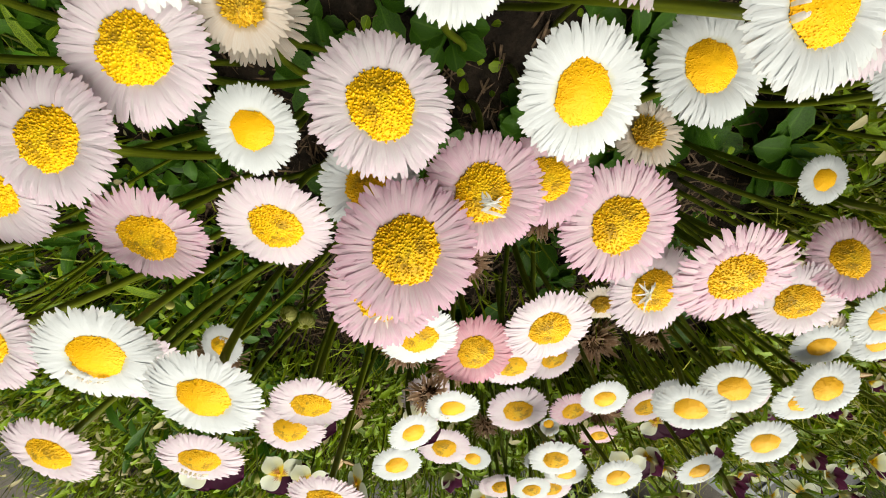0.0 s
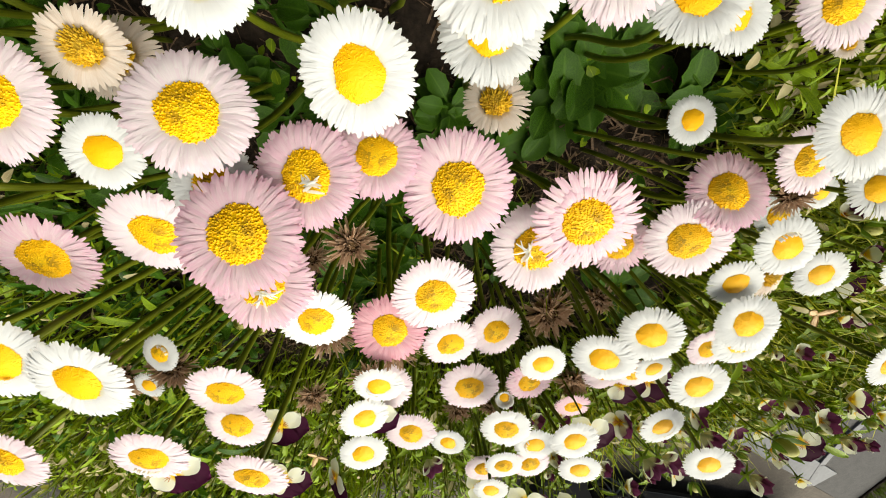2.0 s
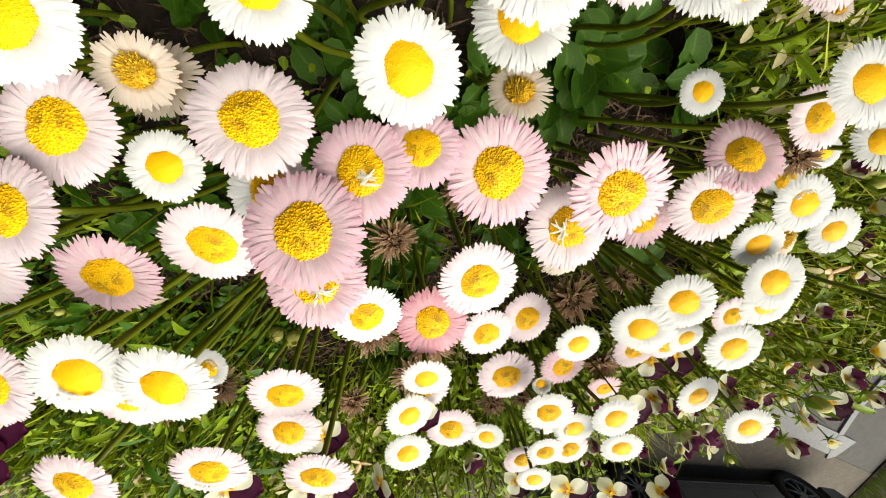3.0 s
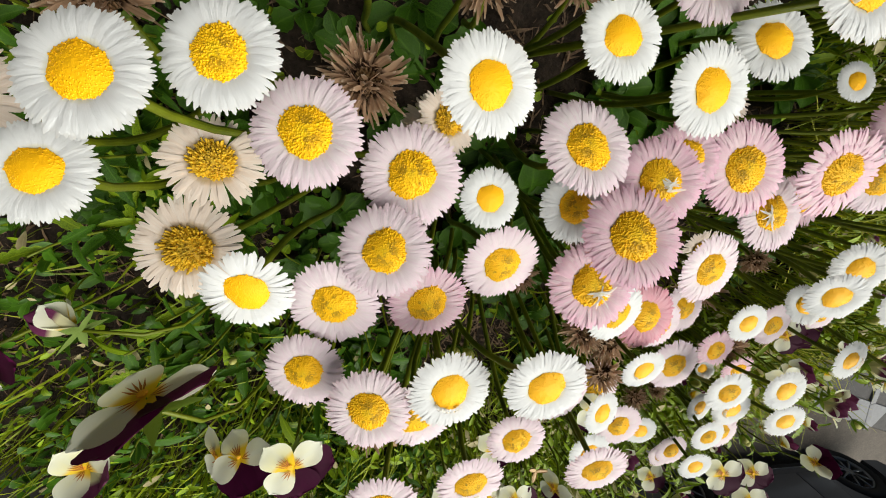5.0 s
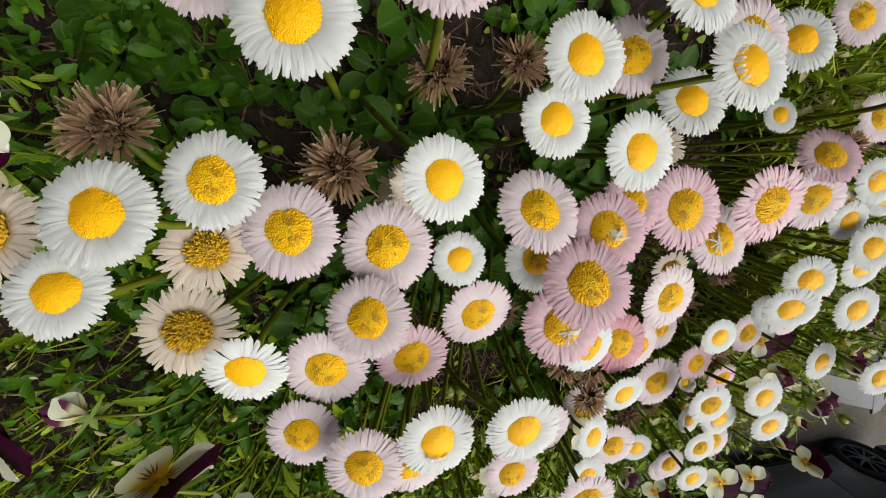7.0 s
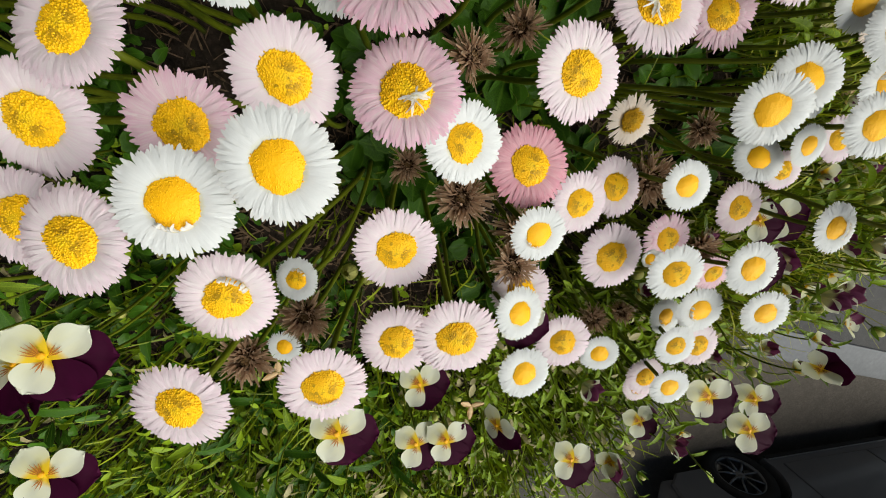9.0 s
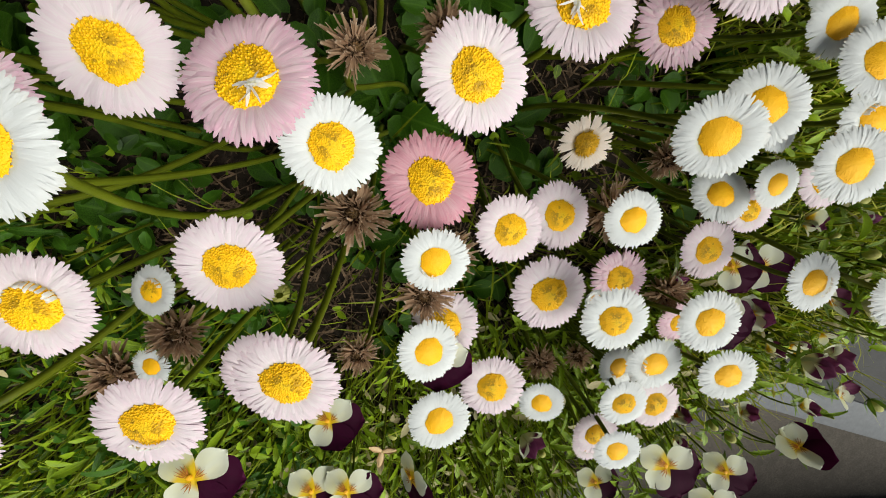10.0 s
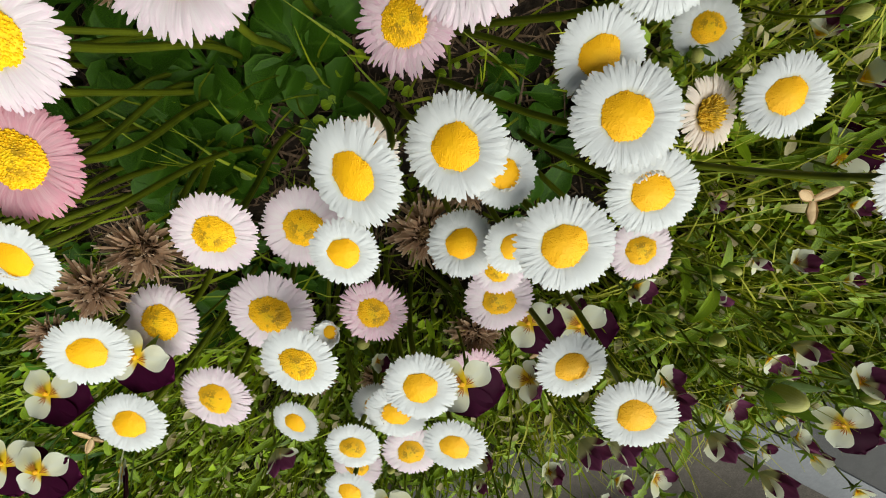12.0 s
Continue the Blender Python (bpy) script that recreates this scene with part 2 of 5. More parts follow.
def tube(pts, r0, r1, sides=7):
    """A tapered tube along points."""
    V, F, U = [], [], []
    n = len(pts)
    prev = None
    for i, p in enumerate(pts):
        d = (pts[min(i + 1, n - 1)] - pts[max(i - 1, 0)]).normalized()
        ref = Vector((1, 0, 0)) if prev is None else prev
        x = (ref - d * ref.dot(d)).normalized()
        prev = x
        y = d.cross(x)
        r = r0 + (r1 - r0) * i / (n - 1)
        for k in range(sides):
            a1 = 2 * math.pi * k / sides
            V.append(p + (x * math.cos(a1) + y * math.sin(a1)) * r)
            U.append((i / (n - 1), k / sides))
    for i in range(n - 1):
        for k in range(sides):
            k2 = (k + 1) % sides
            F.append((i * sides + k, i * sides + k2, (i + 1) * sides + k2, (i + 1) * sides + k))
    F.append(tuple(range(sides))[::-1])
    F.append(tuple((n - 1) * sides + k for k in range(sides)))
    return V, F, U


def bend(p0, d0, p1, d1, n=11):
    """Points on a smooth curve from p0 (leaving along d0) to p1 (arriving along d1)."""
    out = []
    L = (p1 - p0).length
    a1, b1 = p0 + d0 * L * 0.4, p1 - d1 * L * 0.4
    for i in range(n):
        t = i / (n - 1)
        s = 1 - t
        out.append(p0 * s ** 3 + a1 * 3 * s * s * t + b1 * 3 * s * t * t + p1 * t ** 3)
    return out


# ---------------------------------------------------------------- daisy meshes, unit radius
def ray_florets(name, rng, n, r_in, r_out, z_in, rise, droop, width, mat, ragged=0.0, gap=0.0, curl=0.0):
    pieces = []
    for k in range(n):
        if rng.random() < gap:
            continue
        ang = 2 * math.pi * (k + rng.uniform(-0.45, 0.45)) / n
        ln = r_in + (r_out - r_in) * min(rng.uniform(0.90 - ragged, 1.05), rng.uniform(0.95 - ragged, 1.09))
        lift = rng.uniform(-0.008, 0.008) + ragged * rng.uniform(-0.15, 0.15)
        d = Vector((math.cos(ang), math.sin(ang), 0))
        tilt = ang + math.pi / 2
        side = Vector((math.cos(tilt), math.sin(tilt), rng.uniform(-0.12, 0.12))).normalized()
        sway = rng.uniform(-0.07, 0.07) * (1 + 3 * ragged)
        pts, ws = [], []
        for i, s in enumerate((0.0, 0.3, 0.62, 0.86, 0.96, 1.0)):
            r = r_in + (ln - r_in) * s
            z = z_in + (rise + lift) * math.sin(min(1.0, s * 1.25) * 1.35) - droop * s * s + curl * s ** 3
            rr = r - abs(curl) * 0.35 * s ** 3
            pts.append(d * rr + side * sway * s * s + Vector((0, 0, z)))
            ws.append(width * (0.70, 0.95, 1.05, 0.96, 0.66, 0.16)[i])
        pieces.append(strip(pts, ws, side, Vector((0, 0, 1)), -0.012))
    V, F, U = join(pieces)
    return mesh_of(name, V, F, U, mat)


def disc_florets(name, rng, radius, height, n, mat, size=1.0):
    """A domed cushion set with small pointed florets in spirals."""
    V, F, U = [], [], []
    rings, seg = 5, 24
    p2, p3, p5 = (rng.uniform(0, 6.28) for _ in range(3))

    def lobe(a1):
        return 1 + 0.035 * math.sin(2 * a1 + p2) + 0.04 * math.sin(3 * a1 + p3) + 0.035 * math.sin(7 * a1 + p5)

    for i in range(rings + 1):
        r = radius * (1 - i / rings) if i < rings else 0.0
        z = height * (1 - (r / radius) ** 2) * 0.86
        for k in range(seg):
            a1 = 2 * math.pi * k / seg
            V.append(Vector((r * math.cos(a1), r * math.sin(a1), z / lobe(a1))) * lobe(a1))
            U.append((r / radius, 0.5))
    for i in range(rings):
        for k in range(seg):
            k2 = (k + 1) % seg
            F.append((i * seg + k, i * seg + k2, (i + 1) * seg + k2, (i + 1) * seg + k))
    for j in range(n):
        q = math.sqrt((j + 0.5) / n)
        a1 = j * 2.39996 + rng.uniform(-0.10, 0.10) / (q + 0.2)
        r = radius * (q + rng.uniform(-0.025, 0.035)) * lobe(a1)
        z = height * (1 - q * q) * 0.86
        out = Vector((math.cos(a1), math.sin(a1), 0))
        up = (Vector((0, 0, 1)) + out * q * 0.75).normalized()
        c = out * r + Vector((0, 0, z - 0.01))
        h = (0.075 + 0.05 * q) * rng.uniform(1 - 0.75 * min(1.0, size + 0.2), 1.25) * size
        w = radius * 1.55 / math.sqrt(n) * rng.uniform(0.8, 1.0)
        x = up.orthogonal().normalized()
        y = up.cross(x)
        o = len(V)
        for k in range(5):
            b1 = 2 * math.pi * k / 5 + j
            V.append(c + (x * math.cos(b1) + y * math.sin(b1)) * w * 0.70)
            U.append((q, 0.2))
        for k in range(5):
            b1 = 2 * math.pi * k / 5 + j
            V.append(c + up * h + (x * math.cos(b1) + y * math.sin(b1)) * w * 0.46)
            U.append((q, 0.8))
        for k in range(5):
            k2 = (k + 1) % 5
            F.append((o + k, o + k2, o + 5 + k2, o + 5 + k))
        F.append(tuple(o + 5 + k for k in range(5)))
    return mesh_of(name, V, F, U, mat)


def bracts(name, rng, mat):
    """The green cup under a flower head, with a pointed rim."""
    V, F, U = [], [], []
    seg = 26
    for i, (r, z) in enumerate(((0.07, -0.31), (0.24, -0.27), (0.38, -0.15), (0.47, -0.03))):
        for k in range(seg):
            a1 = 2 * math.pi * k / seg
            q = r * (1.0 if i < 3 else (1.12 if k % 2 else 0.86))
            V.append(Vector((q * math.cos(a1), q * math.sin(a1), z + (0.03 * (k % 2) if i == 3 else 0))))
            U.append((i / 3, (k % 2) * 1.0))
    for i in range(3):
        for k in range(seg):
            k2 = (k + 1) % seg
            F.append((i * seg + k, i * seg + k2, (i + 1) * seg + k2, (i + 1) * seg + k))
    return mesh_of(name, V, F, U, mat)


def tuft(name, rng, n, mat):
    """A withered head: shrunken petals standing out in every direction."""
    pieces = []
    for k in range(n):
        a1 = rng.uniform(0, 2 * math.pi)
        el = rng.uniform(-0.25, 0.85)
        d = Vector((math.cos(a1) * math.cos(el), math.sin(a1) * math.cos(el), math.sin(el)))
        side = d.cross(Vector((rng.uniform(-1, 1), rng.uniform(-1, 1), 1))).normalized()
        hook = Vector((rng.uniform(-0.5, 0.5), rng.uniform(-0.5, 0.5), rng.uniform(-0.4, 0.5)))
        ln = rng.uniform(0.45, 1.12) * (1 - 0.35 * max(0.0, el))
        pts = [d * (0.22 + (ln - 0.22) * s) + hook * s * s * 0.5 for s in (0.0, 0.4, 0.75, 1.0)]
        w = rng.uniform(0.022, 0.060)
        pieces.append(strip(pts, [w * 0.55, w * 0.9, w * 1.15, w * 0.6], side, d.cross(side), -0.4))
    V, F, U = join(pieces)
    return mesh_of(name, V, F, U, mat)


rng = random.Random(7)
VARIANTS = 5
HEADS = {}


def ring_pair(mat, n, width, r1, r2, ragged=0.0, gap=0.0, curl=0.0, droop=0.10):
    return (ray_florets("outer_petals", rng, int(n * 1.7), 0.30, r1, 0.0, 0.10, droop, width, mat, ragged, gap, curl),
            ray_florets("inner_petals", rng, n, 0.33, r2, 0.012, 0.108, droop * 0.92, width, mat, ragged, gap, curl))


for kind, mat, n, width, ragged, gap in (
        ("white", "white", 132, 0.036, 0.035, 0.0), ("pale", "pale", 128, 0.035, 0.055, 0.0), ("pink", "pink", 128, 0.034, 0.065, 0.0),
        ("rose", "rose", 110, 0.035, 0.06, 0.0), ("ragged", "pink", 92, 0.034, 0.14, 0.04), ("sparse", "white", 62, 0.040, 0.07, 0.22),
        ("fading", "fading", 66, 0.038, 0.12, 0.20)):
    HEADS[kind] = [ring_pair(PETALS[mat], n, width, 1.0, 0.93, ragged, gap) for _ in range(VARIANTS)]
HEADS["fluffy"] = [ring_pair(PETALS["pale" if i % 2 else "pink"], 100, 0.034, 1.0, 0.74, 0.14) for i in range(VARIANTS)]
HEADS["bud"] = [ring_pair(PETALS["white"], 30, 0.085, 1.0, 0.92, 0.06, 0.0, 0.35, -0.05) for _ in range(VARIANTS)]
DISCS = [disc_florets("disc", rng, 0.435, 0.125, 560, DISC, 0.10) for _ in range(3)]
DISCS_RIPE = [disc_florets("disc", rng, 0.45, 0.14, 460, DISC_RIPE, 0.24) for _ in range(3)]
DISCS_OLD = [disc_florets("disc", rng, 0.39, 0.19, 190, DISC_OLD, 1.0) for _ in range(3)]
DISCS_DEAD = [disc_florets("disc", rng, 0.40, 0.24, 110, DISC_DEAD, 1.4) for _ in range(2)]


def strays(name, rng, n, span, reach, mat):
    """Short petals bent inwards over the rim of the disc."""
    pieces = []
    for k in range(n):
        ang = span * (k / max(1, n - 1) - 0.5) + rng.uniform(-0.08, 0.08)
        d = Vector((math.cos(ang), math.sin(ang), 0))
        side = Vector((-d.y, d.x, rng.uniform(-0.5, 0.5))).normalized()
        ln = reach * rng.uniform(0.5, 1.15) * (1 - 0.5 * abs(k / max(1, n - 1) - 0.5))
        sway = rng.uniform(-0.3, 0.3) * ln
        pts = [d * (0.50 - ln * s) + side * sway * s * s + Vector((0, 0, 0.11 + 0.12 * math.sin(2.2 * s))) for s in (0.0, 0.3, 0.65, 1.0)]
        pieces.append(strip(pts, [0.024, 0.030, 0.027, 0.010], side, Vector((0, 0, 1)), -0.2))
    V, F, U = join(pieces)
    return mesh_of(name, V, F, U, mat)


def burst(name, rng, mat):
    """A loose spray of short white petals lying on the disc."""
    pieces = []
    for k in range(15):
        ang = rng.uniform(0, 6.28)
        d = Vector((math.cos(ang), math.sin(ang), rng.uniform(-0.05, 0.35)))
        side = Vector((-d.y, d.x, rng.uniform(-0.6, 0.6))).normalized()
        ln = rng.uniform(0.12, 0.30)
        c = Vector((0.18 + rng.uniform(-0.06, 0.10), rng.uniform(-0.08, 0.08), 0.19))
        hook = Vector((rng.uniform(-0.1, 0.1), rng.uniform(-0.1, 0.1), -0.05))
        pts = [c + d * ln * s + hook * s * s for s in (0.0, 0.35, 0.7, 1.0)]
        w = rng.uniform(0.018, 0.032)
        pieces.append(strip(pts, [w * 0.7, w, w, w * 0.4], side, Vector((0, 0, 1)), -0.2))
    V, F, U = join(pieces)
    return mesh_of(name, V, F, U, mat)


STRAYS = [strays("stray_petals", rng, 13, rng.uniform(1.2, 2.4), 0.16, PETALS["white"]) for _ in range(4)]
STRAYS_LONG = [burst("stray_petals", rng, PETALS["white"]) for _ in range(2)]
CUPS = [bracts("calyx", rng, SEPAL) for _ in range(2)]
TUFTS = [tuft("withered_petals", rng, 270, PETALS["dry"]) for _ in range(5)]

DAISY_LABEL = {
    "white": "white daisy in full bloom with a golden disc",
    "pale": "white daisy flushed pale pink at its petal tips",
    "pink": "pink daisy in full bloom with a golden disc",
    "rose": "deep rose-pink daisy in full bloom with a golden disc",
    "ragged": "pink daisy with ragged uneven petals and a golden disc",
    "sparse": "white daisy with gaps between its thin petals",
    "fading": "fading daisy with browned sparse petals round a ripe disc",
    "fluffy": "fluffy double daisy with crowded white and pink petals",
    "bud": "small half-open white daisy with upright petals",
    "dead": "withered brown daisy head with shrivelled petals on its stem",
}
count = 0
HEART = (0.05, -0.04)


def daisy(x, y, z, width, nx, ny, kind="white", base=None, old=False, stray=0):
    """One flower with its stem: head centre, petal spread, lean of the face, kind and the foot of the stem."""
    global count
    count += 1
    rg = random.Random(count * 31 + 5)
    head = Vector((x, y, z))
    n = Vector((nx, ny, 1)).normalized()
    loose = base is None
    if loose:
        pull = 0.27 if y < -0.07 else 0.10
        bx, by = pull * (HEART[0] - x), pull * (HEART[1] - y)
        far = max(1.0, math.hypot(bx, by) / 0.055)
        base = (x + bx / far + rg.uniform(-0.018, 0.018), y + by / far + rg.uniform(-0.018, 0.018))
    foot = Vector((base[0], base[1], -0.004))
    thing = tagged(new("daisy"), DAISY_LABEL[kind], "daisy", "daisies in the flower bed")
    thing.location = foot
    r = width * 0.522
    sc = Matrix.Translation(head - foot) @ frame_to(n, rg.uniform(0, 6.28)) @ Matrix.Scale(r, 4)
    neck = head - foot - n * r * 0.26
    arrive = n if loose else (n * 0.4 + Vector((x - base[0], y - base[1], 0)) * 11 + Vector((0, 0, 0.3))).normalized()
    thick = 0.0014 + 0.030 * r
    pts = bend(Vector((0, 0, 0)), Vector((rg.uniform(-0.2, 0.2), rg.uniform(-0.2, 0.2), 1)).normalized(), neck, arrive, 12)
    part("stem", mesh_of("stem", *tube(pts, thick * 1.1, thick * 0.85), STEM), thing)
    part("calyx", CUPS[count % 2], thing, "", sc)
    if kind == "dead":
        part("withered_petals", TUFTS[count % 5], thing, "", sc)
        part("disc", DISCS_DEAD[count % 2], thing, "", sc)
        return thing
    pair = HEADS[kind][count % VARIANTS]
    part("outer_petals", pair[0], thing, "", sc)
    part("inner_petals", pair[1], thing, "", sc @ Matrix.Rotation(0.05, 4, "Z"))
    discs = DISCS_OLD if (old or kind == "fading") else (DISCS_RIPE if kind in ("pale", "pink", "rose", "ragged", "fluffy") else DISCS)
    if kind == "white" and not old and width < 0.036 and rg.random() < 0.2:
        discs = DISCS_RIPE
    part("disc", discs[count % 3], thing, "", sc @ Matrix.Translation((0, 0, 0.05)))
    if stray == 0 and kind in ("white", "pale", "bud") and rg.random() < 0.22:
        stray = 1
    if stray:
        part("stray_petals", STRAYS[count % 4] if stray == 1 else STRAYS_LONG[count % 2], thing, "white petals folded over the disc", sc)
    return thing


# ---------------------------------------------------------------- ground
def height(x, y):
    """The lie of the soil in the bed."""
    return 0.010 * noise.noise(Vector((x * 9, y * 9, 0))) + 0.006 * noise.noise(Vector((x * 40, y * 40, 3)))


ALONG, OUT = Vector((0.977, 0.212, 0)), Vector((0.212, -0.977, 0))
EDGE = 0.51
LEFT, RIGHT, BACK = -0.62, 0.80, -0.42


def out_of(x, y):
    """How far a place lies towards the front edge of the bed."""
    return OUT.x * x + OUT.y * y


V, F = [], []
NX, NY = 210, 140
for j in range(NY + 1):
    for i in range(NX + 1):
        p = ALONG * (LEFT + (RIGHT - LEFT) * i / NX) + OUT * (BACK + (EDGE - BACK) * j / NY)
        V.append((p.x, p.y, height(p.x, p.y) + 0.004 * noise.noise(Vector((p.x * 130, p.y * 130, 9)))))
for j in range(NY):
    for i in range(NX):
        o = j * (NX + 1) + i
        F.append((o, o + NX + 1, o + NX + 2, o + 1))
tagged(new("soil", mesh_of("soil", V, F, None, SOIL)), "dark crumbly potting soil of the flower bed", "soil", kind="structure")
PAVE = -2.27
bm = bmesh.new()
bmesh.ops.create_grid(bm, x_segments=40, y_segments=40, size=400)
me = bpy.data.meshes.new("ground")
bm.to_mesh(me)
bm.free()
me.materials.append(ASPHALT)
ground = tagged(new("ground", me), "dark grey worn asphalt of the yard below the bed", "ground", kind="structure")
ground.location = (0, 0, PAVE)


def box(name, x0, x1, y0, y1, z0, z1, mat, bevel=0.004, kind="structure", label="", category=""):
    bm = bmesh.new()
    bmesh.ops.create_cube(bm, size=1)
    for v in bm.verts:
        v.co = Vector((x0 + (v.co.x + 0.5) * (x1 - x0), y0 + (v.co.y + 0.5) * (y1 - y0), z0 + (v.co.z + 0.5) * (z1 - z0)))
    bmesh.ops.bevel(bm, geom=bm.edges[:], offset=bevel, segments=3, affect="EDGES", profile=0.6)
    me = bpy.data.meshes.new(name)
    bm.to_mesh(me)
    bm.free()
    me.materials.append(mat)
    return tagged(new(name, me), label, category, kind=kind)


SKEW = Matrix(((ALONG.x, OUT.x, 0, 0), (ALONG.y, OUT.y, 0, 0), (0, 0, 1, 0), (0, 0, 0, 1)))


def slab(name, u0, u1, s0, s1, z0, z1, mat, label, category, bevel=0.005, kind="structure", spin=0.0):
    """A block laid along the front edge of the bed: along, outwards, up."""
    cu, cs = (u0 + u1) / 2, (s0 + s1) / 2
    ob = box(name, u0 - cu, u1 - cu, s0 - cs, s1 - cs, z0, z1, mat, bevel, kind, label, category)
    ob.matrix_world = SKEW @ Matrix.Translation((cu, cs, 0)) @ Matrix.Rotation(spin, 4, "Z")
    return ob


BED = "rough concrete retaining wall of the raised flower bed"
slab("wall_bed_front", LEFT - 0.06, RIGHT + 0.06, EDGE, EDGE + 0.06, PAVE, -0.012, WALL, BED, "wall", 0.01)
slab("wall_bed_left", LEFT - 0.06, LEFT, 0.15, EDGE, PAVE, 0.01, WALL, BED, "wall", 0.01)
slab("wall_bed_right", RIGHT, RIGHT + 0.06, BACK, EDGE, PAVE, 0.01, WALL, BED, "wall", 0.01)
# unseen pier, added only to block sky light from the left
slab("wall_left", -0.75, -0.62, BACK, 0.15, PAVE, 2.2, WALL, "plain dark unseen pier added beside the flower bed to block sky light", "wall", 0.01)
# unseen wall, added close behind the bed to dim the rear flowers
slab("wall_back", -4.0, 4.0, BACK - 0.25, BACK, PAVE, 2.2, WALL, "plain dark unseen wall added behind the flower bed to block sky light", "wall", 0.01)


# ---------------------------------------------------------------- the daisies
daisy(-0.0184, -0.0100, 0.1865, 0.0397, 0.28, 0.46, "pale")
daisy(-0.0599, -0.0179, 0.1774, 0.0263, 0.17, 0.19, "white")
daisy(-0.0123, -0.0488, 0.1981, 0.0425, 0.12, 0.48, "pink")
daisy(0.0111, -0.0359, 0.1845, 0.0381, -0.07, 0.35, "pink", stray=2)
daisy(0.0348, -0.0351, 0.1720, 0.0326, 0.09, 0.44, "pink")
daisy(0.0374, -0.0071, 0.1836, 0.0363, 0.09, 0.09, "white")
daisy(0.0819, -0.0006, 0.1674, 0.0362, 0.05, 0.43, "white")
daisy(0.0640, -0.0527, 0.1710, 0.0452, 0.05, 0.21, "pink")
daisy(0.0985, -0.0952, 0.1526, 0.0451, 0.15, 0.27, "pale", stray=2)
daisy(0.1165, -0.0753, 0.1711, 0.0465, -0.06, -0.06, "fluffy")
daisy(0.1820, -0.1080, 0.1441, 0.0427, -0.20, 0.09, "pale")
daisy(0.2003, -0.0849, 0.1406, 0.0402, -0.06, 0.63, "pink")
daisy(0.1895, -0.0508, 0.1210, 0.0245, 0.00, 0.35, "white")
daisy(0.2117, -0.0521, 0.1794, 0.0328, 0.03, 0.31, "white")
daisy(0.2310, -0.0726, 0.1465, 0.0317, 0.05, 0.26, "pale")
daisy(0.3080, -0.1187, 0.0875, 0.0228, -0.10, 0.19, "white")
daisy(0.3166, -0.1783, 0.0992, 0.0359, -0.12, 0.05, "white")
daisy(0.2205, -0.1458, 0.1373, 0.0297, -0.15, -0.01, "white")
daisy(0.2228, -0.1666, 0.1496, 0.0356, -0.08, 0.22, "white")
daisy(0.2390, -0.1994, 0.1329, 0.0348, -0.10, 0.05, "white")
daisy(0.2520, -0.2422, 0.0950, 0.0340, 0.02, 0.10, "pale")
daisy(0.1655, -0.1635, 0.1518, 0.0356, -0.24, 0.14, "white")
daisy(0.1324, -0.1639, 0.1645, 0.0339, -0.40, -0.06, "white")
daisy(0.1807, -0.2088, 0.1368, 0.0246, 0.03, -0.02, "white")
daisy(0.1957, -0.2042, 0.1580, 0.0345, -0.12, 0.11, "white")
daisy(0.1993, -0.2797, 0.1313, 0.0354, 0.08, 0.06, "white")
daisy(0.2164, -0.2854, 0.1597, 0.0331, -0.16, 0.10, "white")
daisy(0.0466, -0.1046, 0.1679, 0.0403, 0.13, -0.06, "pale")
daisy(0.0802, -0.1886, 0.1018, 0.0412, 0.22, 0.09, "pale")
daisy(0.0463, -0.1790, 0.1195, 0.0387, 0.13, -0.05, "pale")
daisy(0.0161, -0.1340, 0.1522, 0.0418, 0.12, 0.13, "rose")
daisy(-0.0117, -0.1066, 0.1718, 0.0347, 0.13, -0.13, "white")
daisy(0.0546, -0.2259, 0.1175, 0.0447, 0.02, 0.03, "pale")
daisy(0.1077, -0.1981, 0.1304, 0.0309, -0.02, 0.03, "white")
daisy(0.1025, -0.2428, 0.1052, 0.0386, 0.05, 0.00, "fluffy")
daisy(0.0042, -0.1653, 0.1621, 0.0292, 0.00, -0.12, "white")
daisy(-0.0204, -0.2161, 0.1416, 0.0333, 0.34, 0.03, "white")
daisy(0.0006, -0.2720, 0.1161, 0.0413, -0.03, 0.06, "pale")
daisy(0.0267, -0.3136, 0.1002, 0.0316, -0.14, 0.06, "white")
daisy(-0.0353, -0.2658, 0.1334, 0.0366, 0.11, 0.07, "white")
daisy(0.0766, -0.2400, 0.1455, 0.0358, -0.08, 0.01, "white", base=(0.056, -0.258))
daisy(0.1019, -0.3006, 0.1203, 0.0356, -0.06, 0.03, "white")
daisy(0.1265, -0.2662, 0.1434, 0.0351, -0.03, 0.10, "white", base=(0.106, -0.268))
daisy(0.0734, -0.3138, 0.1265, 0.0312, 0.00, 0.04, "white", base=(0.088, -0.300))
daisy(0.0990, -0.3410, 0.1113, 0.0358, 0.05, 0.07, "pale")
daisy(0.1333, -0.3111, 0.1388, 0.0336, -0.12, 0.04, "white", base=(0.116, -0.318))
daisy(0.0595, -0.3498, 0.1255, 0.0313, -0.08, 0.03, "white")
daisy(0.0492, -0.3779, 0.0899, 0.0266, 0.01, 0.15, "pale")
daisy(-0.0629, -0.0528, 0.1712, 0.0396, 0.08, -0.22, "pale")
daisy(-0.1024, -0.0527, 0.1807, 0.0381, 0.06, -0.10, "ragged")
daisy(-0.1049, -0.0770, 0.2116, 0.0336, 0.12, 0.06, "white")
daisy(-0.0689, -0.0828, 0.2217, 0.0324, -0.02, 0.02, "white", base=(-0.101, -0.105))
daisy(-0.0582, -0.1296, 0.1874, 0.0343, 0.07, -0.11, "pale")
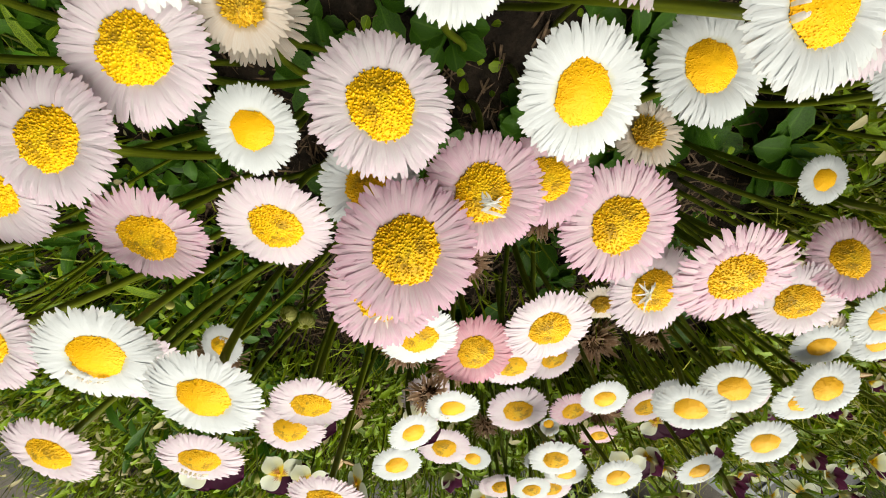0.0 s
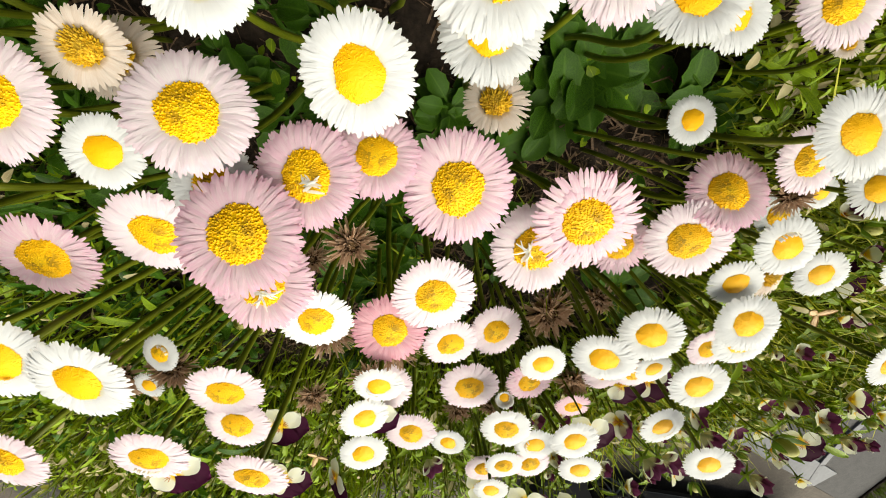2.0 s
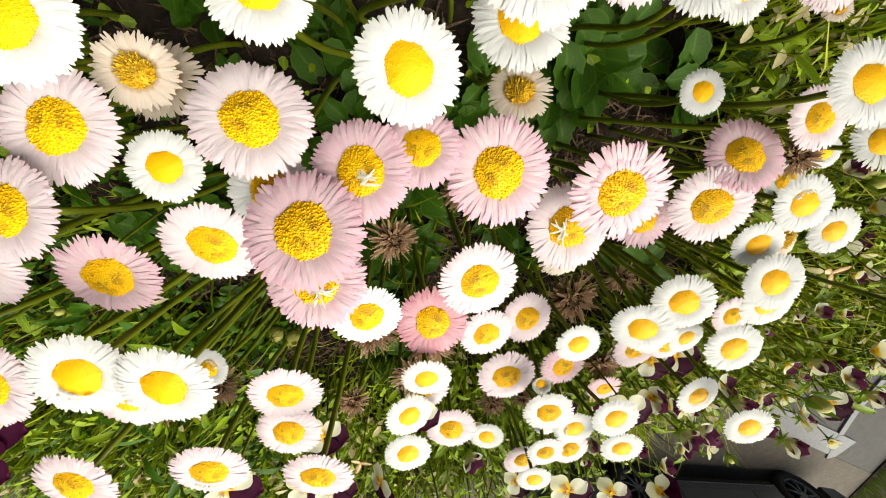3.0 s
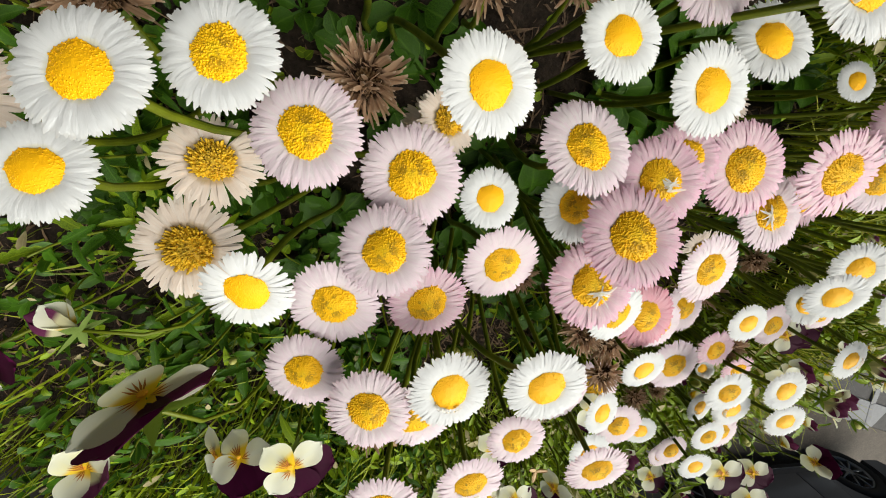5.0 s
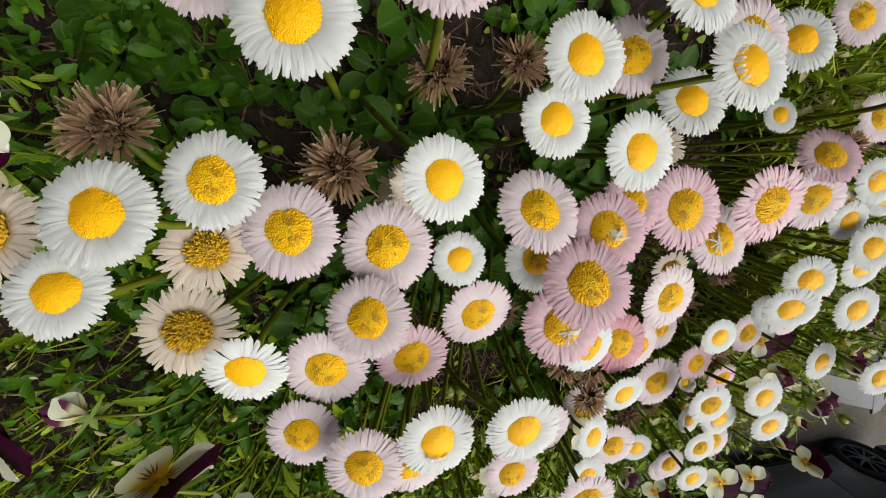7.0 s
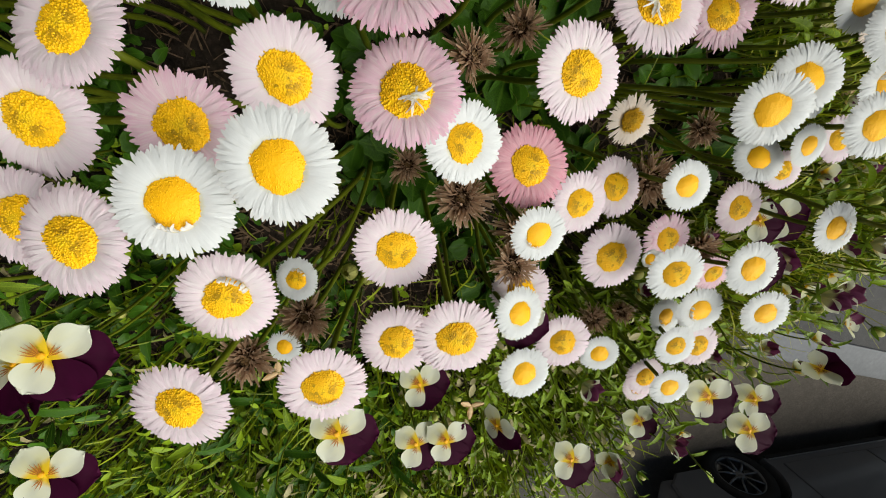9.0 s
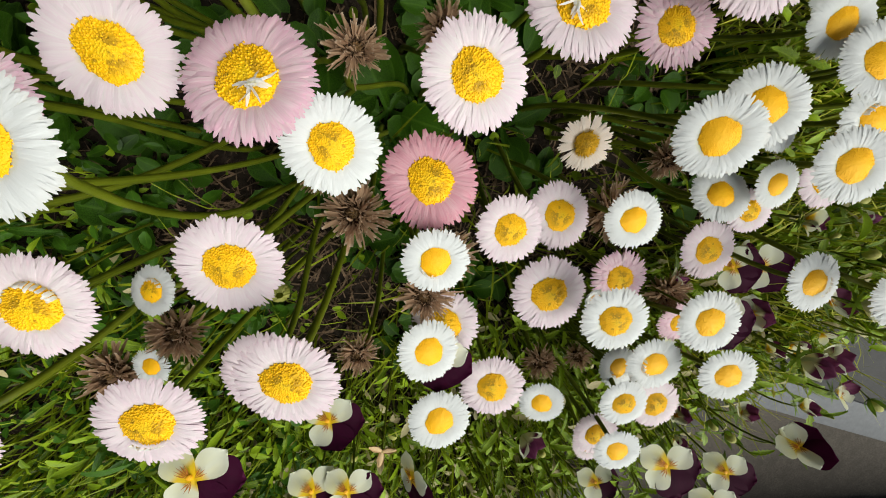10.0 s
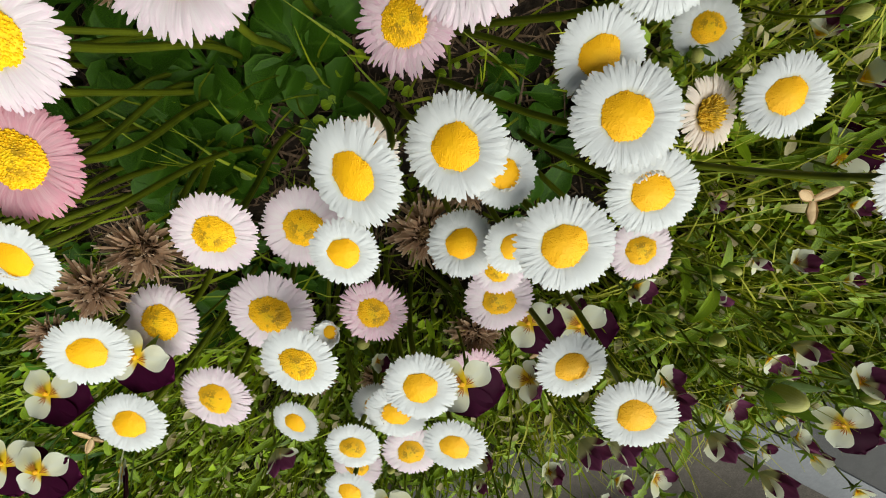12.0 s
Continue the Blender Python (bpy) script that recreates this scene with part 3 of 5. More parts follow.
daisy(-0.0870, -0.1815, 0.1625, 0.0389, 0.01, 0.06, "pale")
daisy(-0.1620, -0.1407, 0.2010, 0.0377, -0.06, 0.06, "pale")
daisy(-0.1207, -0.1718, 0.1850, 0.0398, 0.04, -0.05, "pale")
daisy(-0.0531, -0.1695, 0.2042, 0.0340, -0.06, -0.05, "pale")
daisy(-0.0877, 0.0032, 0.1764, 0.0410, 0.06, 0.28, "pale")
daisy(-0.0678, 0.0145, 0.1400, 0.0367, 0.17, 0.58, "fading")
daisy(0.2795, -0.0284, 0.1006, 0.0161, -0.23, 0.63, "fading")
daisy(0.0096, -0.0773, 0.1555, 0.0233, 0.57, 0.13, "dead")
daisy(0.0876, -0.0265, 0.1328, 0.0319, 0.03, 0.62, "fading")
daisy(0.1189, -0.1588, 0.0772, 0.0357, -0.14, -0.18, "fading")
daisy(0.1346, -0.2187, 0.0521, 0.0460, 0.07, 0.12, "dead")
daisy(-0.1515, 0.0607, 0.2183, 0.0319, 0.08, 0.41, "white")
daisy(-0.1233, 0.0566, 0.2088, 0.0314, 0.02, 0.35, "white")
daisy(-0.1132, 0.0314, 0.2030, 0.0347, -0.03, 0.35, "pale")
daisy(-0.1601, 0.0349, 0.1667, 0.0381, 0.41, 0.36, "fading")
daisy(-0.1839, 0.0078, 0.1741, 0.0426, 0.16, 0.16, "fading")
daisy(-0.2037, 0.0728, 0.1916, 0.0386, 0.11, 0.52, "fading")
daisy(-0.1812, 0.0463, 0.2119, 0.0285, 0.23, 0.41, "white")
daisy(-0.1555, -0.0088, 0.2048, 0.0313, -0.03, -0.12, "sparse")
daisy(-0.1373, -0.0328, 0.1880, 0.0374, -0.08, 0.01, "pale")
daisy(-0.1083, -0.0183, 0.1911, 0.0367, -0.03, 0.38, "pale")
daisy(-0.0555, 0.0252, 0.2076, 0.0311, 0.20, 0.13, "white", base=(-0.060, 0.072))
daisy(-0.1619, -0.0559, 0.1916, 0.0338, -0.08, 0.16, "pale")
daisy(-0.1382, -0.0725, 0.2099, 0.0341, -0.05, 0.23, "pale")
daisy(0.0005, 0.0238, 0.1881, 0.0316, 0.13, 0.22, "white")
daisy(0.0017, 0.0429, 0.2166, 0.0278, 0.07, 0.21, "white")
daisy(0.0551, 0.0322, 0.1680, 0.0370, 0.02, 0.25, "pale")
daisy(0.0800, 0.0112, 0.1997, 0.0364, 0.10, 0.27, "white", base=(0.018, 0.036))
daisy(-0.0253, -0.0353, 0.1796, 0.0319, 0.10, 0.30, "white")
daisy(-0.0911, 0.0430, 0.1631, 0.0333, -0.04, 0.45, "dead")
daisy(-0.1554, 0.0888, 0.1782, 0.0338, 0.31, 0.84, "dead")
daisy(-0.0306, 0.0623, 0.1546, 0.0301, -0.01, 0.35, "dead")
daisy(-0.0640, 0.0164, 0.1581, 0.0290, 0.33, 0.15, "fading")
daisy(0.0155, 0.0511, 0.1402, 0.0275, 0.06, 0.30, "dead")
daisy(-0.1320, -0.1153, 0.1799, 0.0394, 0.08, -0.02, "pale")
daisy(-0.0247, -0.0785, 0.1783, 0.0435, 0.06, 0.33, "pink", stray=2)
daisy(-0.1153, -0.1285, 0.1527, 0.0223, -0.11, 0.32, "white", stray=1)
daisy(-0.1518, -0.1636, 0.1386, 0.0198, -0.04, 0.09, "sparse")
daisy(0.1722, -0.2579, 0.0908, 0.0407, 0.06, 0.01, "pale")
daisy(0.0847, -0.3063, 0.1048, 0.0295, 0.17, 0.07, "white")
daisy(-0.0103, -0.2203, 0.1121, 0.0416, 0.04, 0.20, "pale")
daisy(0.1594, -0.2067, 0.1261, 0.0307, 0.01, 0.45, "white")
daisy(0.1730, -0.2224, 0.1266, 0.0247, -0.14, 0.05, "pale")
daisy(0.1564, -0.1169, 0.1219, 0.0391, -0.07, 0.15, "fluffy")
daisy(-0.0213, -0.1341, 0.1448, 0.0301, 0.01, 0.20, "dead")
daisy(-0.1315, -0.1539, 0.1358, 0.0293, -0.02, 0.19, "dead")
daisy(-0.1810, -0.1621, 0.1277, 0.0356, -0.05, 0.07, "dead")
daisy(0.1677, -0.1904, 0.0782, 0.0269, -0.47, -0.24, "dead")
daisy(0.0517, -0.0736, 0.1137, 0.0260, 0.01, 0.30, "dead")
daisy(0.3001, -0.1412, 0.0712, 0.0335, -0.03, 0.35, "white")
daisy(0.2891, -0.1799, 0.0901, 0.0373, 0.32, 0.07, "fading")
daisy(0.1492, -0.3138, 0.0783, 0.0350, -0.06, -0.13, "fluffy")
daisy(0.0806, -0.2439, 0.1163, 0.0170, -0.10, 0.28, "bud")
daisy(0.0064, -0.1790, 0.1164, 0.0354, -0.01, 0.01, "dead")
daisy(-0.0103, -0.1891, 0.1329, 0.0283, -0.04, -0.04, "dead")
daisy(0.1516, -0.2934, 0.0654, 0.0353, -0.08, -0.35, "dead")
daisy(0.2419, -0.1236, 0.1393, 0.0337, -0.07, 0.16, "white", stray=1)
daisy(0.3555, -0.1300, 0.1096, 0.0429, -0.03, 0.17, "pale", old=True)
daisy(0.3783, -0.1822, 0.0986, 0.0348, 0.04, 0.03, "white")
daisy(0.3094, -0.1080, 0.1167, 0.0361, -0.04, 0.48, "sparse")
daisy(0.2229, -0.1067, 0.1109, 0.0300, -0.1, 0.1, "fading")
daisy(0.2695, -0.1086, 0.1050, 0.0270, 0.0, 0.2, "dead")
daisy(-0.0765, 0.0842, 0.2193, 0.0339, -0.01, 0.32, "white")
daisy(-0.0321, 0.0821, 0.2199, 0.0350, 0.05, 0.40, "pale")
daisy(-0.0959, 0.1157, 0.1882, 0.0340, 0.05, 0.40, "pale")
daisy(0.0709, 0.0469, 0.1916, 0.0366, 0.20, 0.31, "white")
daisy(0.1280, 0.0143, 0.1604, 0.0407, 0.02, 0.29, "pale")
daisy(0.1571, 0.0013, 0.1601, 0.0356, -0.09, 0.46, "white")
daisy(0.1818, -0.0058, 0.1458, 0.0320, 0.10, 0.35, "white")
daisy(0.2370, -0.0090, 0.1330, 0.0360, -0.05, 0.30, "pale")
daisy(0.0550, -0.3590, 0.1000, 0.0340, 0.00, 0.10, "pale")
daisy(0.1811, -0.1777, 0.1402, 0.0264, 0.21, 0.13, "white")
daisy(0.3095, -0.2055, 0.1585, 0.0305, 0.11, 0.12, "white")
daisy(0.0390, -0.2980, 0.0780, 0.0270, 0.10, 0.10, "dead")
daisy(0.0710, -0.3210, 0.0610, 0.0220, -0.10, 0.20, "dead")
daisy(0.1570, -0.2940, 0.0650, 0.0290, 0.10, 0.00, "dead")
daisy(-0.0630, -0.2120, 0.1200, 0.0240, -0.10, 0.20, "dead")
daisy(-0.0390, -0.1100, 0.0950, 0.0240, 0.30, 0.10, "dead")


def closed_bud(x, y, z, width, lean):
    """A green daisy bud that shows the white tips of its petals."""
    thing = tagged(new("daisy_bud"), "closed green daisy bud with white petal tips", "daisy bud", "closed daisy buds")
    foot = Vector((x - lean[0] * 0.03, y - lean[1] * 0.03, -0.004))
    thing.location = foot
    n = Vector((lean[0], lean[1], 1)).normalized()
    at = Matrix.Translation(Vector((x, y, z)) - foot) @ frame_to(n, x * 90) @ Matrix.Scale(width * 0.5, 4)
    part("calyx", CUPS[0], thing, "", at @ Matrix.Translation((0, 0, 0.15)) @ Matrix.Scale(2.1, 4))
    part("petals", BUD_TIPS, thing, "", at)
    neck = Vector((x, y, z)) - foot - n * width * 0.35
    part("stem", mesh_of("stem", *tube(bend(Vector((0, 0, 0)), Vector((0, 0, 1)), neck, n, 9), 0.0016, 0.0013), STEM), thing)


def cup_mesh(name, mat, count, profile, width):
    """Upright scales set round a cup: profile of (radius, height)."""
    pieces = []
    for k in range(count):
        a1 = 2 * math.pi * k / count
        d = Vector((math.cos(a1), math.sin(a1), 0))
        pts = [d * r + Vector((0, 0, z + 0.05 * (k % 2))) for r, z in profile]
        pieces.append(strip(pts, [width * 0.5, width, width * 0.9, width * 0.15], Vector((-d.y, d.x, 0)), d, 0.2))
    return mesh_of(name, *join(pieces), mat)


BUD_TIPS = cup_mesh("petals", POD, 16, ((0.40, -0.30), (0.70, 0.20), (0.72, 0.65), (0.25, 0.95)), 0.20)
closed_bud(-0.1075, -0.1550, 0.0915, 0.015, (-0.4, 0.2))
closed_bud(-0.1010, -0.1636, 0.0871, 0.017, (0.3, -0.3))


# ---------------------------------------------------------------- basal daisy leaves
def spoon(name, rg, mat, length=1.0, width=0.21, teeth=0.04):
    """A spoon-shaped leaf along +x, unit length, arching down at the tip."""
    rows = 11
    cols = 5
    V, F, U = [], [], []
    arch = rg.uniform(0.20, 0.55)
    rise = rg.uniform(0.25, 0.6)
    twist = rg.uniform(-0.25, 0.25)
    for i in range(rows):
        s = i / (rows - 1)
        blade = 0.16 + 0.84 * max(0.0, math.sin(max(0.0, (s - 0.30) / 0.70) * math.pi) ** 0.62) if s > 0.30 else 0.16
        if i == rows - 1:
            blade = 0.12
        w = width * blade * (1 + teeth * (1 if i % 2 else -1) * (s > 0.4))
        for k in range(cols):
            q = k / (cols - 1) * 2 - 1
            z = rise * s - (rise + arch) * s * s * 0.8 + 0.55 * width * q * q * blade + twist * q * w * s
            V.append((length * (s - 0.10 * s * s), q * w, z * length * 0.6))
            U.append((s, k / (cols - 1)))
    for i in range(rows - 1):
        for k in range(cols - 1):
            o = i * cols + k
            F.append((o, o + 1, o + cols + 1, o + cols))
    return mesh_of(name, V, F, U, mat)


lr = random.Random(21)
SPOONS = [spoon("leaf", lr, LEAF, 1.0, lr.uniform(0.21, 0.31), lr.uniform(0.0, 0.08)) for _ in range(8)]


def rosette(x, y, n, size, seed):
    rg = random.Random(seed)
    thing = tagged(new("daisy_leaf_rosette"), "rosette of dark green spoon-shaped daisy leaves on the soil", "foliage", "daisy leaf rosettes")
    thing.location = (x, y, height(x, y) - 0.002)
    for k in range(n):
        a1 = 2.4 * k + rg.uniform(-0.4, 0.4)
        s = size * rg.uniform(0.65, 1.15)
        lift = rg.uniform(-0.1, 0.75)
        m = Matrix.Translation((0, 0, 0.002 + 0.0012 * k)) @ Matrix.Rotation(a1, 4, "Z") @ Matrix.Rotation(-lift, 4, "Y") @ Matrix.Rotation(rg.uniform(-0.3, 0.3), 4, "X") @ Matrix.Scale(s, 4)
        part("leaf", SPOONS[rg.randrange(8)], thing, "", m)


for i in range(150):
    rx, ry = lr.uniform(-0.32, 0.33), lr.uniform(-0.27, 0.28)
    if ry < -0.18 and lr.random() < 0.6 or -0.18 <= ry < -0.06 and lr.random() < 0.35:
        continue
    rosette(rx, ry, lr.randint(7, 10), lr.uniform(0.026, 0.046), 500 + i)


for i in range(9):
    rosette(0.189 + lr.uniform(-0.05, 0.07), -0.042 + lr.uniform(-0.045, 0.045), 9, lr.uniform(0.042, 0.058), 800 + i)


for i in range(11):
    rosette(0.015 + lr.uniform(-0.075, 0.085), -0.112 + lr.uniform(-0.045, 0.04), 9, lr.uniform(0.040, 0.055), 830 + i)


# ---------------------------------------------------------------- viola leaves, blades and straw
def lance(name, rg, mat, lobes):
    """A narrow viola leaf with shallow rounded teeth or lobes, unit length along +x."""
    rows, cols = 13, 3
    V, F, U = [], [], []
    arch = rg.uniform(0.1, 0.6)
    for i in range(rows):
        s = i / (rows - 1)
        w = 0.105 * math.sin(min(1.0, s * 0.93 + 0.07) * math.pi) ** 0.8 * (1 + lobes * (0.5 if i % 2 else -0.4)) + 0.012
        for k in range(cols):
            q = k - 1
            V.append((s, q * w, 0.25 * s - arch * s * s + 0.06 * abs(q)))
            U.append((s, k / 2))
    for i in range(rows - 1):
        for k in range(cols - 1):
            o = i * cols + k
            F.append((o, o + 1, o + cols + 1, o + cols))
    return mesh_of(name, V, F, U, mat)


LANCES = [lance("leaf", lr, VIOLA_LEAF, lr.choice((0.15, 0.3, 0.75))) for _ in range(8)]
LANCES_DARK = [lance("leaf", lr, LEAF, lr.choice((0.15, 0.3, 0.5))) for _ in range(6)]


def viola_plant(x, y, tall, n, seed, lean=(0.0, 0.0)):
    rg = random.Random(seed)
    thing = tagged(new("viola_plant"), "leafy green viola shoot with narrow toothed leaves", "foliage", "viola shoots")
    thing.location = (x, y, height(x, y) - 0.003)
    top = Vector((lean[0] + rg.uniform(-0.04, 0.04), lean[1] + rg.uniform(-0.04, 0.04), tall))
    pts = bend(Vector((0, 0, 0)), Vector((rg.uniform(-0.5, 0.5), rg.uniform(-0.5, 0.5), 1)).normalized(), top, Vector((rg.uniform(-0.5, 0.5), rg.uniform(-0.5, 0.5), 1)).normalized(), 10)
    part("stem", mesh_of("stem", *tube(pts, 0.0013, 0.0008, 5), STEM), thing)
    for k in range(n):
        s = (0.15 + 0.85 * k / n) * 8.99
        p = pts[int(s)].lerp(pts[int(s) + 1], s % 1)
        sz = rg.uniform(0.010, 0.025) if -0.17 < x < 0.24 else rg.uniform(0.016, 0.040)
        m = Matrix.Translation(p) @ Matrix.Rotation(2.4 * k + rg.uniform(-0.5, 0.5), 4, "Z") @ Matrix.Rotation(-rg.uniform(-0.3, 0.9), 4, "Y") @ Matrix.Rotation(rg.uniform(-0.6, 0.6), 4, "X") @ Matrix.Scale(sz, 4)
        part("leaf", LANCES[rg.randrange(8)] if x > -0.17 or k % 3 == 0 else LANCES_DARK[rg.randrange(6)], thing, "", m)


def viola_ground(x, y):
    """True where violas grow instead of daisies."""
    return y < -0.262 - 0.12 * max(0.0, x) or x > 0.27 or x < -0.21 - 0.2 * max(0.0, y) or y > 0.30


def front(x, y):
    return 0.32 < out_of(x, y) < EDGE - 0.03


for i in range(110):
    rg = random.Random(7000 + i)
    vx, vy = rg.uniform(-0.12, 0.62), rg.uniform(-0.62, -0.08)
    if front(vx, vy):
        viola_plant(vx, vy, rg.uniform(0.05, 0.105) * (0.66 if vx > 0.19 else 1.0), rg.randint(10, 14), 7000 + i, (rg.uniform(0.0, 0.04), -rg.uniform(0.01, 0.06)))
for i in range(60):
    rg = random.Random(7600 + i)
    p = ALONG * rg.uniform(0.26, 0.62) + OUT * rg.uniform(0.40, EDGE - 0.02)
    reach = rg.uniform(0.04, 0.12)
    viola_plant(p.x, p.y, rg.uniform(0.025, 0.075), rg.randint(10, 14), 7600 + i, (OUT.x * reach + ALONG.x * rg.uniform(-0.01, 0.05), OUT.y * reach))
made = 0
seed = 900
while made < 200:
    seed += 1
    rg = random.Random(seed)
    vx, vy = rg.uniform(-0.35, 0.54), rg.uniform(-0.56, 0.14)
    if not viola_ground(vx, vy) or out_of(vx, vy) > EDGE - 0.03 or out_of(vx, vy) < 0.32 and rg.random() < 0.35:
        continue
    made += 1
    far = out_of(vx, vy) / EDGE
    viola_plant(vx, vy, rg.uniform(0.035, 0.10) * (0.7 if vx > 0.19 else 1.0), rg.randint(9, 13), seed, (0.02 * max(0.0, far) ** 3, -0.06 * max(0.0, far) ** 3))


def spot(rg):
    """A random place in the bed."""
    p = ALONG * rg.uniform(LEFT + 0.02, RIGHT - 0.02) + OUT * rg.uniform(BACK + 0.02, EDGE - 0.01)
    return p.x, p.y


def low_growth(name, count, seed, where, tall, wide, mat, label, spread=0.7):
    """Many small blades in one mesh."""
    rg = random.Random(seed)
    pieces = []
    while len(pieces) < count:
        x, y = spot(rg)
        if not where(x, y, rg):
            continue
        h = rg.uniform(*tall)
        a1 = rg.uniform(0, 6.28)
        d = Vector((math.cos(a1), math.sin(a1), 0))
        side = Vector((-d.y, d.x, rg.uniform(-0.3, 0.3))).normalized()
        k = rg.uniform(0.1, spread)
        p = Vector((x, y, height(x, y) - 0.002))
        pts = [p + d * h * k * s * s + Vector((0, 0, h * (s - 0.45 * k * s * s))) for s in (0, 0.35, 0.7, 1.0)]
        w = rg.uniform(*wide)
        pieces.append(strip(pts, [w * 0.7, w, w * 0.8, w * 0.1], side, Vector((0, 0, 1)), 0.25))
    V, F, U = join(pieces)
    tagged(new(name, mesh_of(name, V, F, U, mat)), label, "undergrowth", kind="stuff")


low_growth("green_blades", 16500, 31, lambda x, y, r: viola_ground(x, y) and (x > -0.18 or y < -0.2 or r.random() < 0.2) or r.random() < 0.28 and y < -0.10, (0.015, 0.085), (0.0004, 0.0014), BLADE, "thin green blades and shoots between the violas")
low_growth("tall_blades", 2500, 35, lambda x, y, r: x > 0.16 and 0.16 < out_of(x, y) and (x > 0.27 or out_of(x, y) > 0.33), (0.045, 0.110), (0.0004, 0.0011), STRAW_GREEN, "thin yellow-green stalks leaning over the edge of the bed", 0.9)
low_growth("dry_straw", 16000, 32, lambda x, y, r: -0.22 < x < 0.25 and -0.27 < y < -0.03 or r.random() < 0.35, (0.004, 0.020), (0.0003, 0.0012), STRAW, "scattered dry brown petals and straw on the soil", 2.6)


def small_leaves(name, count, seed, where, tall, wide, long, mat, label):
    """Tiny leaves close to the soil, one mesh."""
    rg = random.Random(seed)
    pieces = []
    while len(pieces) < count:
        x, y = spot(rg)
        if not where(x, y, rg):
            continue
        h, w = rg.uniform(*tall), rg.uniform(*wide)
        a1, t1 = rg.uniform(0, 6.28), rg.uniform(-0.8, 0.9)
        d = Vector((math.cos(a1) * math.cos(t1), math.sin(a1) * math.cos(t1), math.sin(t1)))
        side = Vector((-math.sin(a1), math.cos(a1), rg.uniform(-0.5, 0.5))).normalized()
        drop = Vector((0, 0, -rg.uniform(0.0, 0.8) * w * long))
        p = Vector((x, y, height(x, y) + h))
        pts = [p + d * w * long * s + drop * s * s for s in (0, 0.3, 0.65, 1.0)]
        pieces.append(strip(pts, [w * 0.3, w, w * 0.9, w * 0.15], side, d.cross(side), 0.3))
    V, F, U = join(pieces)
    tagged(new(name, mesh_of(name, V, F, U, mat)), label, "undergrowth", kind="stuff")


small_leaves("seedling_leaves", 4600, 33, lambda x, y, r: viola_ground(x, y) or r.random() < 0.45, (0.002, 0.022), (0.0016, 0.0042), 2.6, VIOLA_LEAF, "tiny round green leaves close over the soil")
small_leaves("shoot_leaves", 9000, 34, lambda x, y, r: viola_ground(x, y) and (x > -0.18 or y < -0.2 or r.random() < 0.18), (0.012, 0.060), (0.0010, 0.0030), 6.0, VIOLA_LEAF, "narrow yellow-green leaves crowded between the violas")


small_leaves("ground_leaves", 4200, 36, lambda x, y, r: (x < -0.15 and y > -0.35) or y > 0.24, (0.006, 0.045), (0.0020, 0.0050), 4.0, LEAF, "dark green leaves covering the soil beside the daisies")
small_leaves("withered_leaves", 4800, 35, lambda x, y, r: viola_ground(x, y) and (x > 0.12 or y < -0.30 or r.random() < 0.12), (0.004, 0.056), (0.0010, 0.0034), 4.5, DRY_LEAF, "withered cream and tan leaves and sepals among the violas")


# ---------------------------------------------------------------- violas
def viola_petal(name, rg, mat, length, width, cup, wave=0.05):
    """A rounded petal along +y from the throat."""
    rows, cols = 13, 7
    V, F, U = [], [], []
    for i in range(rows):
        s = 1 - (1 - i / (rows - 1)) ** 1.7
        w = width * (0.22 + 0.78 * math.sin(min(1.0, s / 0.62) * math.pi / 2)) if s < 0.62 else width * math.sqrt(max(0.0, 1 - ((s - 0.62) / 0.384) ** 2))
        for k in range(cols):
            q = k / (cols - 1) * 2 - 1
            y = length * s * (1 - 0.10 * q * q * s)
            z = cup * length * (s * s - 0.2 * s) + 0.10 * width * q * q * (1 - s) + wave * width * math.sin(3.2 * q + 5 * s + rg.random())
            V.append((q * w, y, z))
            U.append((s, k / (cols - 1)))
    for i in range(rows - 1):
        for k in range(cols - 1):
            o = i * cols + k
            F.append((o, o + 1, o + cols + 1, o + cols))
    return mesh_of(name, V, F, U, mat)


def whisker_lines(name, spread, n, r0, r1):
    """Fine brown lines running out from the throat, joined at their root."""
    V = [Vector((0, r0 * 0.6, 0.034))]
    F = []
    for k in range(n):
        a1 = (k - (n - 1) / 2) * spread / max(1, n - 1)
        d = Vector((math.sin(a1), math.cos(a1), 0))
        side = Vector((d.y, -d.x, 0))
        ln = r1 * (1 - 0.25 * abs(k - (n - 1) / 2) / n)
        o = len(V)
        mid = d * (r0 + (ln - r0) * 0.4) + Vector((0, 0, 0.036))
        V += [mid - side * 0.010, mid + side * 0.010, d * ln + Vector((0, 0, 0.040))]
        F += [(0, o + 1, o), (o, o + 1, o + 2)]
    return mesh_of(name, V, F, [(0.5, 0.5)] * len(V), WHISKER)


vr = random.Random(77)
V_UP = [viola_petal("petal", vr, PURPLE, 0.62, 0.33, -0.05) for _ in range(3)]
V_UPB = [viola_petal("petal", vr, PURPLE_BACK, 0.58, 0.22, 0.4) for _ in range(2)]
V_SIDE = [viola_petal("petal", vr, CREAM, 0.50, 0.215, -0.06) for _ in range(3)]
V_LIP = [viola_petal("petal", vr, CREAM_LIP, 0.52, 0.235, -0.10) for _ in range(3)]
W_SIDE = whisker_lines("petal_marking", 0.6, 3, 0.05, 0.20)
W_LIP = whisker_lines("petal_marking", 0.75, 5, 0.06, 0.27)
bm = bmesh.new()
bmesh.ops.create_uvsphere(bm, u_segments=10, v_segments=6, radius=0.042)
for v in bm.verts:
    v.co.z = v.co.z * 0.45 + 0.03
    v.co.y -= 0.05
THROAT_ME = bpy.data.meshes.new("throat")
bm.to_mesh(THROAT_ME)
